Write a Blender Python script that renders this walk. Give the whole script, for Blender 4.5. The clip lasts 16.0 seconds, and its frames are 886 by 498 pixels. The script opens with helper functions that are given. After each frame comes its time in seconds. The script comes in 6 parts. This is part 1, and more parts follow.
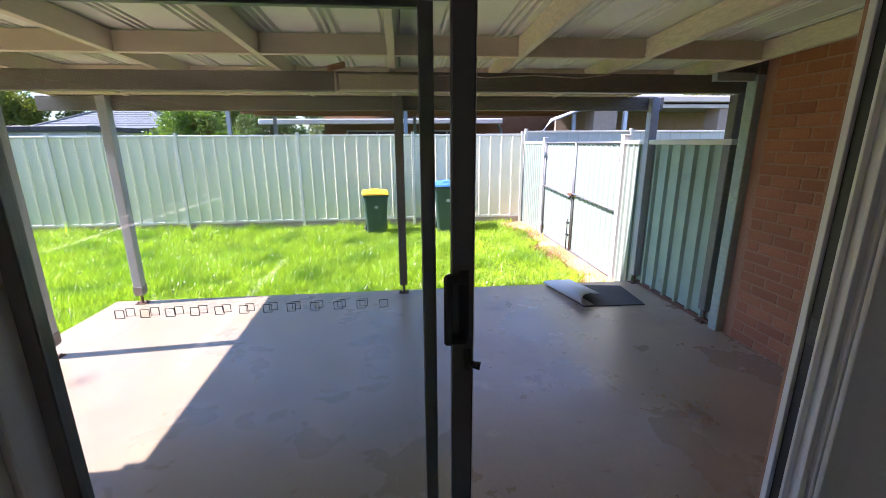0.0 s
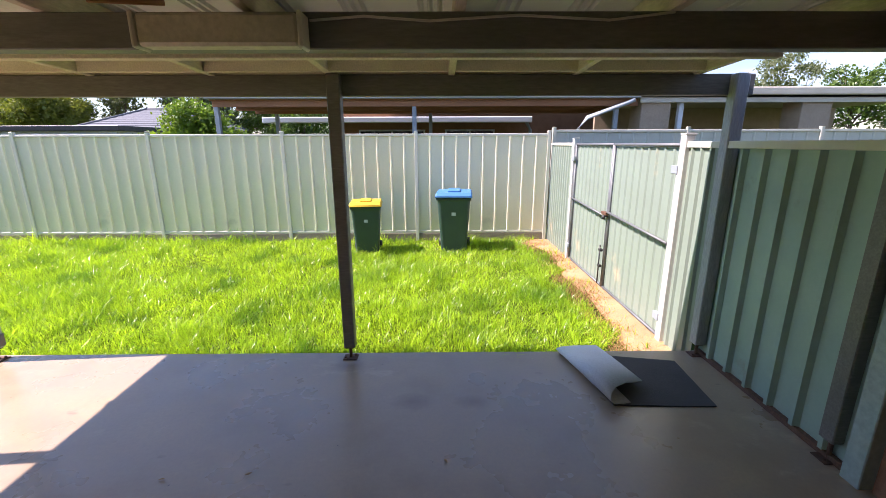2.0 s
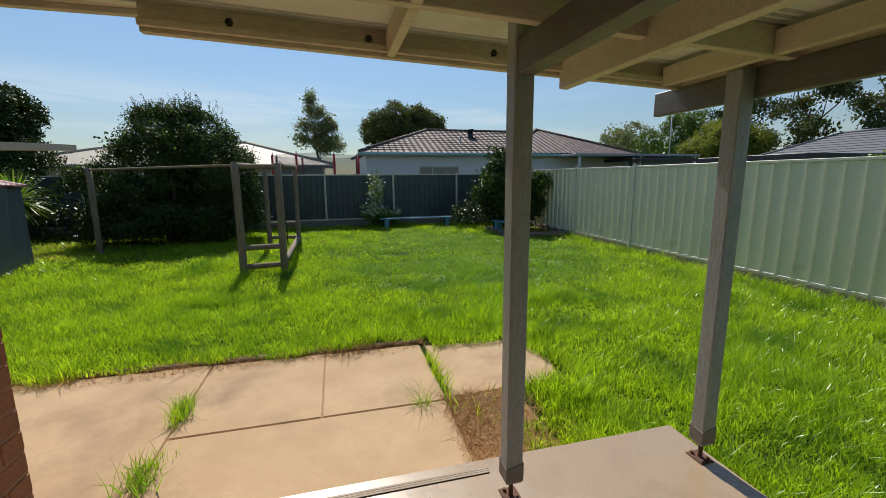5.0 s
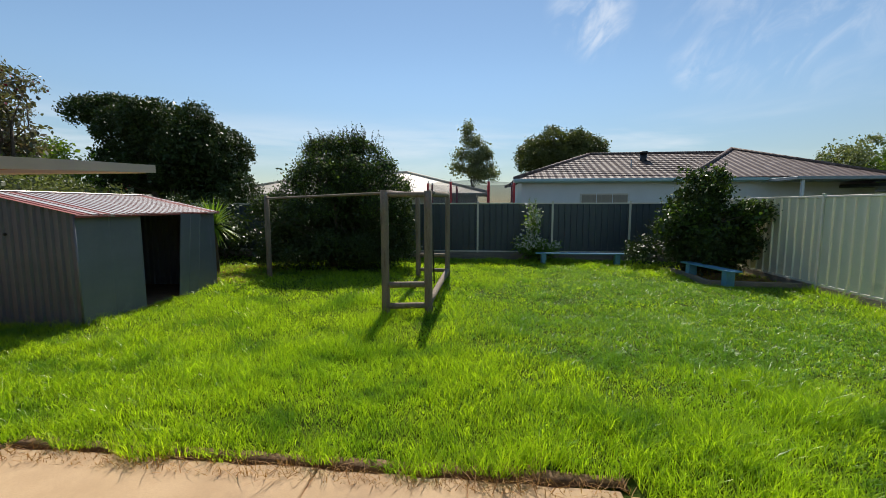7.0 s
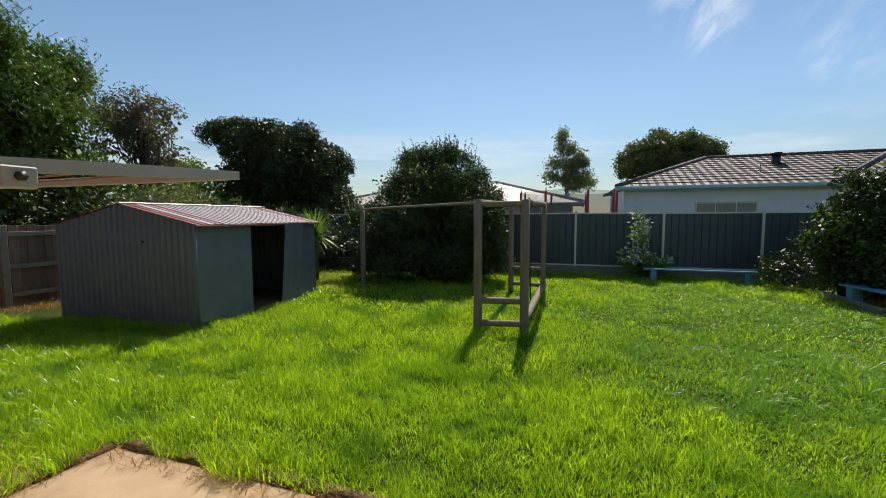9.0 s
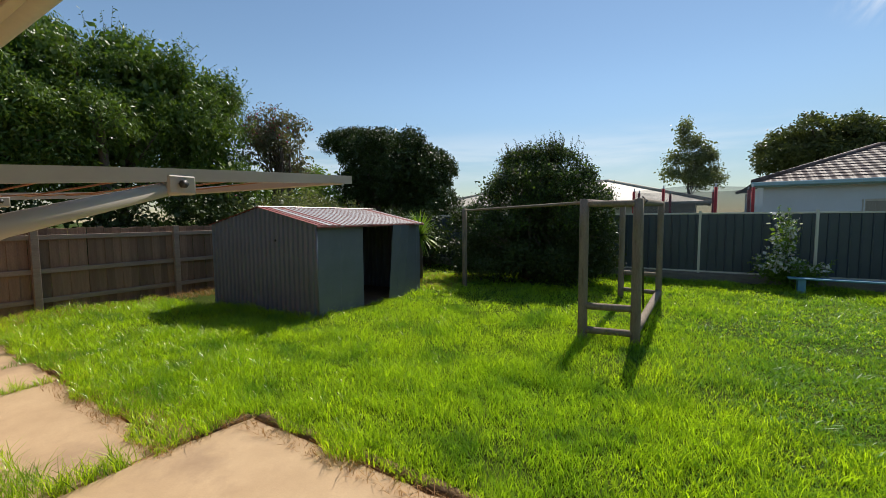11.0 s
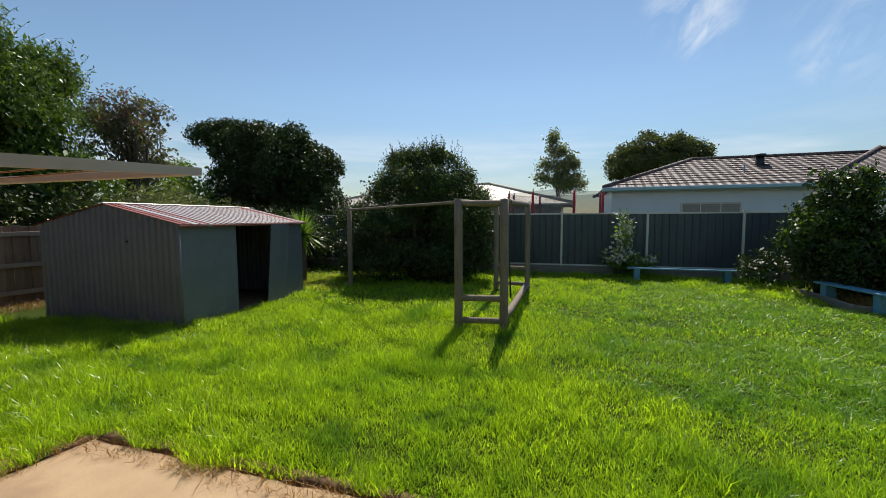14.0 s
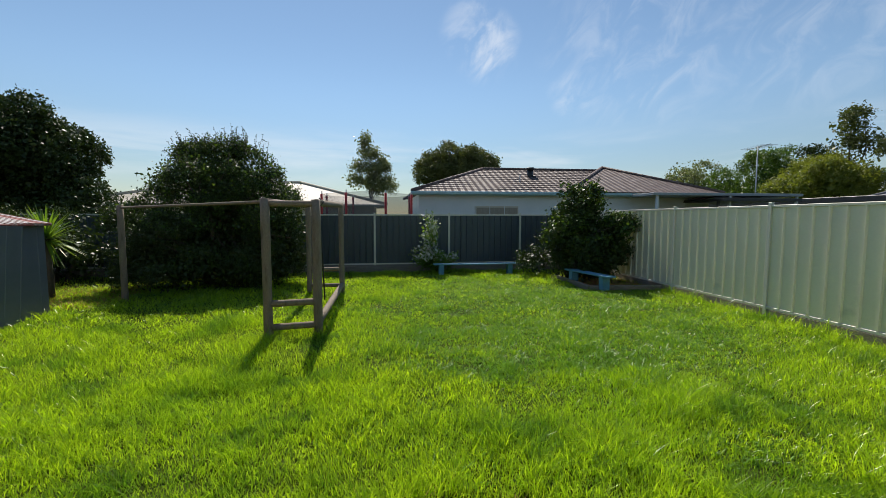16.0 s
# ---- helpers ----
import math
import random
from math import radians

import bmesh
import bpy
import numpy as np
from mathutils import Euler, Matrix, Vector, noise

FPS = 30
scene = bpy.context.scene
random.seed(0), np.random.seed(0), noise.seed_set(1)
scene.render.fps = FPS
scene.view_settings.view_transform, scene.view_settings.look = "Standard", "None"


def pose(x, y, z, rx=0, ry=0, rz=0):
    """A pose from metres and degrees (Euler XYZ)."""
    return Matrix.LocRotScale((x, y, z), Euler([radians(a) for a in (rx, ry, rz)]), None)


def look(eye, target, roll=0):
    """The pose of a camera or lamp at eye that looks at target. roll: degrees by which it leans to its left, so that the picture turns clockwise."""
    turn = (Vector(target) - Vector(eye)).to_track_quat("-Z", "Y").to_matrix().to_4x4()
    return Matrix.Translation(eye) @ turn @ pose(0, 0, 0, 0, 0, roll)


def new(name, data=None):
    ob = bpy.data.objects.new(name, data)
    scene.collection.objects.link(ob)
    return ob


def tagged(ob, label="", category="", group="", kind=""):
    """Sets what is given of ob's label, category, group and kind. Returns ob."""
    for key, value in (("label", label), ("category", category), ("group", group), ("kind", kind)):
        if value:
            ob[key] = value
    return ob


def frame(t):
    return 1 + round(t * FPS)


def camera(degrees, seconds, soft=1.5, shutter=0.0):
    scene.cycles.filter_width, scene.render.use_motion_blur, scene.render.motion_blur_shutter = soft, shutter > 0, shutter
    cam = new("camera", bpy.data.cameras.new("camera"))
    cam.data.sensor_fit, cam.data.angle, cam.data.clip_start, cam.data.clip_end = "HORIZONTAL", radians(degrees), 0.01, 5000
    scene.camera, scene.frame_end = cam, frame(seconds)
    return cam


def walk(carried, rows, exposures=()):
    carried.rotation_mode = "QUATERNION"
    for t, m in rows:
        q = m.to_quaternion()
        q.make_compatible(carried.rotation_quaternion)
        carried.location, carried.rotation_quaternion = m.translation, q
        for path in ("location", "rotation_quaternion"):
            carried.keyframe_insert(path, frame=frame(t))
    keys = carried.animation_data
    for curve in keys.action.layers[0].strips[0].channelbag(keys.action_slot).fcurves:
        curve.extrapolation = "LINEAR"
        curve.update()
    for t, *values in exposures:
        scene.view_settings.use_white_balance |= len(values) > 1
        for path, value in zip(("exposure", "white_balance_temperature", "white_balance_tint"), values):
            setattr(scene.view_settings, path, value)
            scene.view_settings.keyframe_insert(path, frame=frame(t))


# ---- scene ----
# ================= camera =================
PATH = [
    (0, (0.935, -0.341, 1.635), (1.127, 1.587, 1.138), -0.4),
    (0.5, (1.25, -0.028, 1.655), (1.508, 1.891, 1.154), -0.3),
    (1, (1.498, 0.364, 1.65), (1.766, 2.283, 1.154), -0.4),
    (1.5, (1.637, 0.748, 1.638), (1.833, 2.675, 1.141), -0.3),
    (2, (1.639, 1.126, 1.639), (1.652, 3.064, 1.146), -0.2),
    (2.5, (1.448, 1.396, 1.58), (1.072, 3.299, 1.09), -0.2),
    (3, (1.182, 1.656, 1.53), (0.262, 3.364, 1.045), -0.1),
    (3.5, (0.948, 1.929, 1.535), (-0.427, 3.3, 1.057), -0.4),
    (4, (0.596, 2.055, 1.547), (-1.061, 3.08, 1.094), -0.5),
    (4.5, (0.223, 2.143, 1.573), (-1.59, 2.884, 1.169), -0.5),
    (5, (-0.147, 2.154, 1.587), (-2.054, 2.65, 1.246), -0.4),
    (7.5, (-1.969, 2.037, 1.637), (-3.938, 1.745, 1.443), -0.1),
    (8, (-2.107, 1.99, 1.65), (-4.064, 1.621, 1.468), -0.1),
    (8.5, (-2.132, 1.969, 1.645), (-4.066, 1.491, 1.476), -0.1),
    (9, (-2.134, 1.914, 1.618), (-4.031, 1.3, 1.461), -0.2),
    (9.5, (-2.152, 1.88, 1.61), (-3.995, 1.12, 1.459), -0.3),
    (10, (-2.151, 1.87, 1.616), (-3.929, 0.966, 1.465), -0.3),
    (12.5, (-2.156, 2.046, 1.601), (-3.822, 0.949, 1.453), -0.4),
    (13, (-2.128, 2.071, 1.573), (-3.855, 1.073, 1.432), -0.4),
    (13.5, (-2.1, 2.102, 1.574), (-3.914, 1.272, 1.43), -0.3),
    (14, (-2.082, 2.15, 1.576), (-3.988, 1.56, 1.428), -0.3),
    (14.5, (-2.062, 2.198, 1.593), (-4.034, 1.903, 1.438), -0.2),
    (15, (-2.045, 2.224, 1.59), (-4.039, 2.209, 1.437), 0.0),
    (15.5, (-2.034, 2.204, 1.589), (-4.019, 2.397, 1.438), 0.0),
    (16, (-1.988, 2.193, 1.587), (-3.963, 2.469, 1.439), 0.0),
]
cam = camera(93.8, 16.0, soft=0.75)
EXPOSURES = [(0, 2.28, 5900, 39), (0.5, 2.15, 6000, 36), (1, 2.04, 6150, 36), (1.5, 1.86, 6300, 36), (2, 1.64, 6400, 33), (2.5, 1.25, 6550, 26), (3, 0.75, 6600, 17), (3.5, 0.44, 6600, 14),
             (4.5, 0.23, 6600, 13), (5, 0.24, 6600, 12.5), (7.5, 0.40, 6750, 12), (16, 0.35, 6750, 12)]
walk(cam, [(t, look(e, g, r)) for t, e, g, r in PATH], EXPOSURES)

# ================= light =================
SUN_EL, SUN_AZ = radians(50.0), radians(265.5)
world = bpy.data.worlds.new("sky")
scene.world = world
world.use_nodes = True
wn, wl = world.node_tree.nodes, world.node_tree.links
sky = wn.new("ShaderNodeTexSky")
sky.sky_type, sky.sun_disc = "NISHITA", False
sky.sun_elevation, sky.sun_rotation = SUN_EL, SUN_AZ
sky.air_density, sky.dust_density, sky.ozone_density = 1.0, 0.05, 2.4
wn["Background"].inputs["Strength"].default_value = 0.092
# thin high cloud: wisps about a few directions, a faint veil, and low streaks; the air dims the sky to the horizon
wtc = wn.new("ShaderNodeTexCoord")


def sky_math(op, a, b):
    n = wn.new("ShaderNodeMath")
    n.operation = op
    for i, v in enumerate((a, b)):
        if hasattr(v, "is_linked"):
            wl.new(v, n.inputs[i])
        else:
            n.inputs[i].default_value = v
    return n.outputs[0]


def sky_range(src, a, b, c=0.0, d=1.0):
    n = wn.new("ShaderNodeMapRange")
    n.interpolation_type = "SMOOTHSTEP"
    for i, v in enumerate((a, b, c, d)):
        n.inputs[i + 1].default_value = v
    wl.new(src, n.inputs[0])
    return n.outputs[0]


def sky_noise(rotation, stretch, scale, detail, distortion):
    mp, no = wn.new("ShaderNodeMapping"), wn.new("ShaderNodeTexNoise")
    mp.vector_type = "TEXTURE"
    mp.inputs["Rotation"].default_value, mp.inputs["Scale"].default_value = rotation, stretch
    no.inputs["Scale"].default_value, no.inputs["Detail"].default_value, no.inputs["Roughness"].default_value, no.inputs["Distortion"].default_value = scale, detail, 0.6, distortion
    wl.new(wtc.outputs["Generated"], mp.inputs[0])
    wl.new(mp.outputs[0], no.inputs["Vector"])
    return no.outputs["Fac"]


wsep = wn.new("ShaderNodeSeparateXYZ")
wl.new(wtc.outputs["Generated"], wsep.inputs[0])
height = wsep.outputs["Z"]
streak = sky_noise((radians(-38), 0.0, 0.0), (1.0, 0.9, 3.2), 16.0, 6, 0.8)
low = sky_noise((0.0, 0.0, 0.0), (3.0, 3.0, 0.42), 6.0, 5, 0.4)
cloud = sky_math("MULTIPLY", sky_math("MULTIPLY", sky_range(low, 0.42, 0.70, 0.0, 0.42), sky_range(height, 0.05, 0.12)), sky_range(height, 0.13, 0.22, 1.0, 0.0))
for d, near, far, gain in (((-0.904, 0.217, 0.369), 0.4, 5.0, 0.50), ((-0.928, 0.195, 0.412), 0.4, 4.5, 0.36), ((-0.872, 0.407, 0.273), 0.3, 3.6, 0.34), ((-0.80, 0.52, 0.36), 2.0, 13.0, 0.22), ((-0.63, 0.70, 0.35), 2.0, 12.0, 0.20)):
    dot = wn.new("ShaderNodeVectorMath")
    dot.operation = "DOT_PRODUCT"
    wl.new(wtc.outputs["Generated"], dot.inputs[0])
    dot.inputs[1].default_value = tuple(Vector(d).normalized())
    patch = sky_range(dot.outputs["Value"], math.cos(radians(far)), math.cos(radians(near)))
    cloud = sky_math("MAXIMUM", cloud, sky_math("MULTIPLY", patch, sky_range(streak, 0.40, 0.72, 0.0, gain)))
wdim, wmix = wn.new("ShaderNodeMix"), wn.new("ShaderNodeMix")
for n in (wdim, wmix):
    n.data_type = "RGBA"
wdim.blend_type = "MULTIPLY"
wdim.inputs[0].default_value = 1.0
wl.new(sky.outputs[0], wdim.inputs[6])
wair = wn.new("ShaderNodeMix")
wair.data_type = "RGBA"
wair.inputs[6].default_value, wair.inputs[7].default_value = (0.60, 0.60, 0.57, 1), (0.95, 1.02, 0.99, 1)
wl.new(sky_range(height, -0.02, 0.30), wair.inputs[0])
wl.new(wair.outputs[2], wdim.inputs[7])
wmix.inputs[7].default_value = (7.4, 8.0, 8.6, 1)
wl.new(cloud, wmix.inputs[0])
wl.new(wdim.outputs[2], wmix.inputs[6])
wl.new(wmix.outputs[2], wn["Background"].inputs["Color"])
sun = new("sun", bpy.data.lights.new("sun", "SUN"))
sun.data.energy, sun.data.angle, sun.data.color = 4.15, radians(0.53), (1.0, 0.95, 0.87)
to_sun = Vector((math.sin(SUN_AZ) * math.cos(SUN_EL), math.cos(SUN_AZ) * math.cos(SUN_EL), math.sin(SUN_EL)))
sun.matrix_world = look((0, 0, 30), tuple(Vector((0, 0, 30)) - to_sun))

# ================= materials =================
def nodes_of(name):
    m = bpy.data.materials.new(name)
    m.use_nodes = True
    nt = m.node_tree
    return m, nt.nodes, nt.links, nt.nodes["Principled BSDF"]


def mixer(n, l, fac, a, b, blend="MIX"):
    x = n.new("ShaderNodeMix")
    x.data_type, x.blend_type = "RGBA", blend
    for i, v in ((0, fac), (6, a), (7, b)):
        if hasattr(v, "is_linked"):
            l.new(v, x.inputs[i])
        elif i == 0:
            x.inputs[0].default_value = v
        else:
            x.inputs[i].default_value = (*v, 1)
    return x.outputs[2]


def noise_out(n, l, scale, detail=4, rough=0.6, stretch=None):
    tc = n.new("ShaderNodeTexCoord")
    t = n.new("ShaderNodeTexNoise")
    t.inputs["Scale"].default_value, t.inputs["Detail"].default_value, t.inputs["Roughness"].default_value = scale, detail, rough
    src = tc.outputs["Object"]
    if stretch:
        mp = n.new("ShaderNodeMapping")
        mp.inputs["Scale"].default_value = stretch
        l.new(src, mp.inputs[0])
        src = mp.outputs[0]
    l.new(src, t.inputs["Vector"])
    return t.outputs["Fac"]


def ramp(n, l, src, lo, hi):
    r = n.new("ShaderNodeMapRange")
    r.inputs[1].default_value, r.inputs[2].default_value = lo, hi
    l.new(src, r.inputs[0])
    return r.outputs[0]


def surface(name, col, col2=None, rough=0.6, big=1.2, fine=40.0, metal=0.0, bump=0.15, stretch=None, vary=0.0, stain=None, stain_at=(0.58, 0.75), stain_scale=2.0, spec=0.5, grain=1.0):
    """Painted or natural surface: two colours mixed by a coarse and a fine noise, optional stains, fine relief."""
    m, n, l, b = nodes_of(name)
    col2 = col2 or tuple(c * 0.72 for c in col)
    a = noise_out(n, l, big, 5, 0.6, stretch)
    f = noise_out(n, l, fine, 3, 0.6, stretch)
    c = mixer(n, l, ramp(n, l, a, 0.35, 0.68), col, col2)
    fr = n.new("ShaderNodeMapRange")
    fr.inputs[1].default_value, fr.inputs[2].default_value, fr.inputs[4].default_value = 0.3, 0.75, grain
    l.new(f, fr.inputs[0])
    c = mixer(n, l, fr.outputs[0], c, tuple(x * 0.8 for x in col2))
    if vary:
        oi = n.new("ShaderNodeObjectInfo")
        hs = n.new("ShaderNodeHueSaturation")
        v = n.new("ShaderNodeMapRange")
        v.inputs[3].default_value, v.inputs[4].default_value = 1 - vary, 1 + vary
        l.new(oi.outputs["Random"], v.inputs[0])
        l.new(v.outputs[0], hs.inputs["Value"])
        l.new(c, hs.inputs["Color"])
        c = hs.outputs[0]
    if stain:
        s = noise_out(n, l, stain_scale, 6, 0.65, stretch)
        c = mixer(n, l, ramp(n, l, s, *stain_at), c, stain)
    l.new(c, b.inputs["Base Color"])
    rr = n.new("ShaderNodeMapRange")
    rr.inputs[3].default_value, rr.inputs[4].default_value = max(0.05, rough - 0.12), min(1, rough + 0.12)
    l.new(a, rr.inputs[0])
    l.new(rr.outputs[0], b.inputs["Roughness"])
    b.inputs["Metallic"].default_value = metal
    b.inputs["Specular IOR Level"].default_value = spec
    if bump:
        bp = n.new("ShaderNodeBump")
        bp.inputs["Strength"].default_value, bp.inputs["Distance"].default_value = bump, 0.01
        l.new(f, bp.inputs["Height"])
        l.new(bp.outputs[0], b.inputs["Normal"])
    return m


def leafy(name, col, col2, trans=0.35, rough=0.45, big=0.8, spec=0.5, alt=None, third=None, third_scale=1.5):
    """Leaves and blades: colour by piece and by place, light passes through."""
    m, n, l, b = nodes_of(name)
    g = n.new("ShaderNodeNewGeometry")
    a = noise_out(n, l, big, 4, 0.6)
    c = mixer(n, l, g.outputs["Random Per Island"], col, col2)
    c = mixer(n, l, ramp(n, l, a, 0.35, 0.7), c, alt or tuple(x * 0.7 for x in col2))
    if third:
        fr = n.new("ShaderNodeMapRange")
        fr.inputs[1].default_value, fr.inputs[2].default_value, fr.inputs[4].default_value = 0.50, 0.66, 0.72
        l.new(noise_out(n, l, third_scale, 3, 0.55), fr.inputs[0])
        c = mixer(n, l, fr.outputs[0], c, third)
    l.new(c, b.inputs["Base Color"])
    b.inputs["Roughness"].default_value = rough
    b.inputs["Specular IOR Level"].default_value = spec
    t = n.new("ShaderNodeBsdfTranslucent")
    tc = mixer(n, l, 1.0, c, (1.0, 1.0, 0.45), "MULTIPLY")
    gain = mixer(n, l, 1.0, tc, (1.7, 1.7, 1.7), "MULTIPLY")
    l.new(gain, t.inputs["Color"])
    mx = n.new("ShaderNodeMixShader")
    mx.inputs[0].default_value = trans
    l.new(b.outputs[0], mx.inputs[1])
    l.new(t.outputs[0], mx.inputs[2])
    l.new(mx.outputs[0], n["Material Output"].inputs["Surface"])
    return m


MINT = surface("pale_green_fence_steel", (0.86, 0.80, 0.60), (0.81, 0.75, 0.56), 0.36, 0.8, 25, bump=0.04, stain=(0.42, 0.40, 0.30), stain_at=(0.62, 0.9), stain_scale=1.3, grain=0.2, spec=0.9)
CREAM = surface("cream_fence_trim", (0.66, 0.65, 0.54), (0.60, 0.58, 0.48), 0.4, 1.5, 30, bump=0.04, grain=0.2)
OFFWHITE = surface("offwhite_steel_post", (0.62, 0.61, 0.57), (0.54, 0.53, 0.49), 0.42, 2, 30, bump=0.05, stain=(0.45, 0.30, 0.18), stain_at=(0.68, 0.9), stain_scale=6, grain=0.2)
GATE = surface("mint_gate_sheet", (0.24, 0.30, 0.24), (0.215, 0.265, 0.21), 0.42, 1.2, 30, bump=0.04, stain=(0.55, 0.44, 0.28), stain_at=(0.60, 0.85), stain_scale=1.6, grain=0.2)
MOSS = surface("green_wall_sheet", (0.34, 0.46, 0.37), (0.28, 0.39, 0.31), 0.5, 2, 30, bump=0.05, stain=(0.22, 0.19, 0.13), stain_at=(0.62, 0.85), grain=0.2)
NAVY = surface("dark_slate_fence_steel", (0.060, 0.080, 0.092), (0.048, 0.064, 0.075), 0.45, 1, 25, bump=0.04, grain=0.2)
PLINTH = surface("weathered_plinth", (0.30, 0.26, 0.21), (0.20, 0.17, 0.13), 0.85, 3, 40, bump=0.3, stretch=(1, 1, 6))
SPILLS = ((1.45, 3.51, 0.15, 0.09), (1.85, 3.51, 0.13, 0.08), (0.93, 3.98, 0.14, 0.10), (-1.38, 2.55, 0.10, 0.14))


def slab_concrete():
    """Trowelled, sealed concrete: mottled tan and grey, dark damp blotches, pale dried marks, glossier where worn."""
    m = surface("verandah_concrete", (0.425, 0.305, 0.18), (0.355, 0.27, 0.19), 0.34, 1.3, 45, bump=0.035, stain=(0.31, 0.215, 0.14), stain_at=(0.50, 0.76), stain_scale=1.7, spec=0.85, grain=0.4)
    n, l, b = m.node_tree.nodes, m.node_tree.links, m.node_tree.nodes["Principled BSDF"]
    c = b.inputs["Base Color"].links[0].from_socket
    c = mixer(n, l, ramp(n, l, noise_out(n, l, 0.9, 6, 0.7, (1.0, 1.6, 1.0)), 0.60, 0.72), c, (0.52, 0.40, 0.26))
    c = mixer(n, l, ramp(n, l, noise_out(n, l, 5.5, 3, 0.5, (0.6, 1.3, 1.0)), 0.69, 0.76), c, (0.20, 0.145, 0.10))
    c = mixer(n, l, ramp(n, l, noise_out(n, l, 23.0, 2, 0.5), 0.75, 0.79), c, (0.14, 0.10, 0.075))
    tc = n.new("ShaderNodeTexCoord")
    ragged = noise_out(n, l, 9.0, 5, 0.65)
    for x, y, sx, sy in SPILLS:
        mp, ln, ad = n.new("ShaderNodeMapping"), n.new("ShaderNodeVectorMath"), n.new("ShaderNodeMath")
        mp.inputs["Location"].default_value, mp.inputs["Scale"].default_value = (-x / sx, -y / sy, 0), (1 / sx, 1 / sy, 0)
        ln.operation, ad.operation = "LENGTH", "ADD"
        l.new(tc.outputs["Object"], mp.inputs[0])
        l.new(mp.outputs[0], ln.inputs[0])
        l.new(ln.outputs["Value"], ad.inputs[0])
        l.new(ragged, ad.inputs[1])
        fr = n.new("ShaderNodeMapRange")
        fr.inputs[1].default_value, fr.inputs[2].default_value, fr.inputs[3].default_value, fr.inputs[4].default_value = 0.6, 1.6, 0.62, 0.0
        l.new(ad.outputs[0], fr.inputs[0])
        c = mixer(n, l, fr.outputs[0], c, (0.16, 0.095, 0.065))
    l.new(c, b.inputs["Base Color"])
    rr = n.new("ShaderNodeMapRange")
    rr.inputs[1].default_value, rr.inputs[2].default_value, rr.inputs[3].default_value, rr.inputs[4].default_value = 0.3, 0.7, 0.20, 0.42
    l.new(noise_out(n, l, 1.1, 5, 0.65), rr.inputs[0])
    l.new(rr.outputs[0], b.inputs["Roughness"])
    return m


CONC = slab_concrete()
PATHC = surface("sandy_path_concrete", (0.56, 0.40, 0.235), (0.46, 0.32, 0.185), 0.85, 2.2, 140, bump=0.16, stain=(0.27, 0.18, 0.115), stain_at=(0.52, 0.80), stain_scale=1.3, spec=0.25, grain=0.6)
POSTP = surface("grey_blue_painted_timber", (0.46, 0.48, 0.49), (0.34, 0.36, 0.375), 0.55, 3, 30, bump=0.2, stretch=(3, 3, 0.6), stain=(0.46, 0.42, 0.36), stain_at=(0.58, 0.72), stain_scale=6)
BEAMP = surface("dark_grey_painted_beam", (0.21, 0.20, 0.175), (0.16, 0.15, 0.13), 0.5, 3, 30, bump=0.15, stretch=(0.5, 3, 3))
TRIMG = surface("pale_green_painted_post", (0.40, 0.50, 0.45), (0.34, 0.43, 0.39), 0.5, 3, 30, bump=0.12)
RAFT = surface("cream_painted_rafter", (0.76, 0.67, 0.52), (0.66, 0.58, 0.44), 0.6, 2.5, 35, bump=0.2, stretch=(3, 0.6, 3), stain=(0.30, 0.24, 0.17), stain_at=(0.66, 0.82), stain_scale=4)
ROOFU = surface("painted_roof_sheet_underside", (0.76, 0.78, 0.70), (0.68, 0.70, 0.62), 0.5, 1.6, 30, bump=0.05, stain=(0.45, 0.42, 0.34), stain_at=(0.62, 0.85), grain=0.2)
RUST = surface("rusted_steel", (0.20, 0.09, 0.045), (0.10, 0.05, 0.03), 0.8, 8, 80, bump=0.4)
DARKSTEEL = surface("dark_steel", (0.09, 0.09, 0.09), (0.06, 0.06, 0.06), 0.5, 4, 60, metal=0.6, bump=0.1)
BRICK = surface("red_brick", (0.45, 0.175, 0.088), (0.35, 0.130, 0.064), 0.85, 3.0, 90, bump=0.5, vary=0.16, stain=(0.24, 0.10, 0.06), stain_at=(0.6, 0.8), stain_scale=7)
MORTAR = surface("red_tinted_mortar", (0.45, 0.245, 0.155), (0.38, 0.195, 0.12), 0.92, 4, 90, bump=0.5)
ALU = surface("pale_aluminium_frame", (0.76, 0.74, 0.70), (0.70, 0.68, 0.64), 0.4, 3, 60, metal=0.0, bump=0.03, grain=0.2)
# aluminium coloured dark for its shaded inner face against the daylight
STILE = surface("backlit_dark_aluminium", (0.15, 0.15, 0.145), (0.125, 0.125, 0.12), 0.42, 3, 60, metal=0.5, bump=0.03, grain=0.2)
BLACK = surface("black_plastic", (0.020, 0.020, 0.020), (0.015, 0.015, 0.015), 0.45, 4, 60, bump=0.05)
PLASTER = surface("pale_interior_plaster", (0.80, 0.77, 0.72), (0.76, 0.73, 0.68), 0.8, 1.5, 60, bump=0.05, grain=0.2)
CARPET = surface("pale_bounce_floor", (0.52, 0.47, 0.40), (0.46, 0.41, 0.35), 0.8, 3, 120, bump=0.4)
DIRT = surface("lawn_soil", (0.060, 0.085, 0.014), (0.040, 0.060, 0.010), 0.95, 2.0, 30, bump=0.3, spec=0.05)
STRAWM = leafy("dry_grass", (0.52, 0.32, 0.13), (0.36, 0.19, 0.07), 0.2, 0.7)
GRASSM = leafy("lawn_grass", (0.030, 0.095, 0.006), (0.660, 0.860, 0.045), 0.46, 0.28, big=0.40, spec=0.5, alt=(0.265, 0.420, 0.028), third=(0.075, 0.200, 0.022), third_scale=1.3)
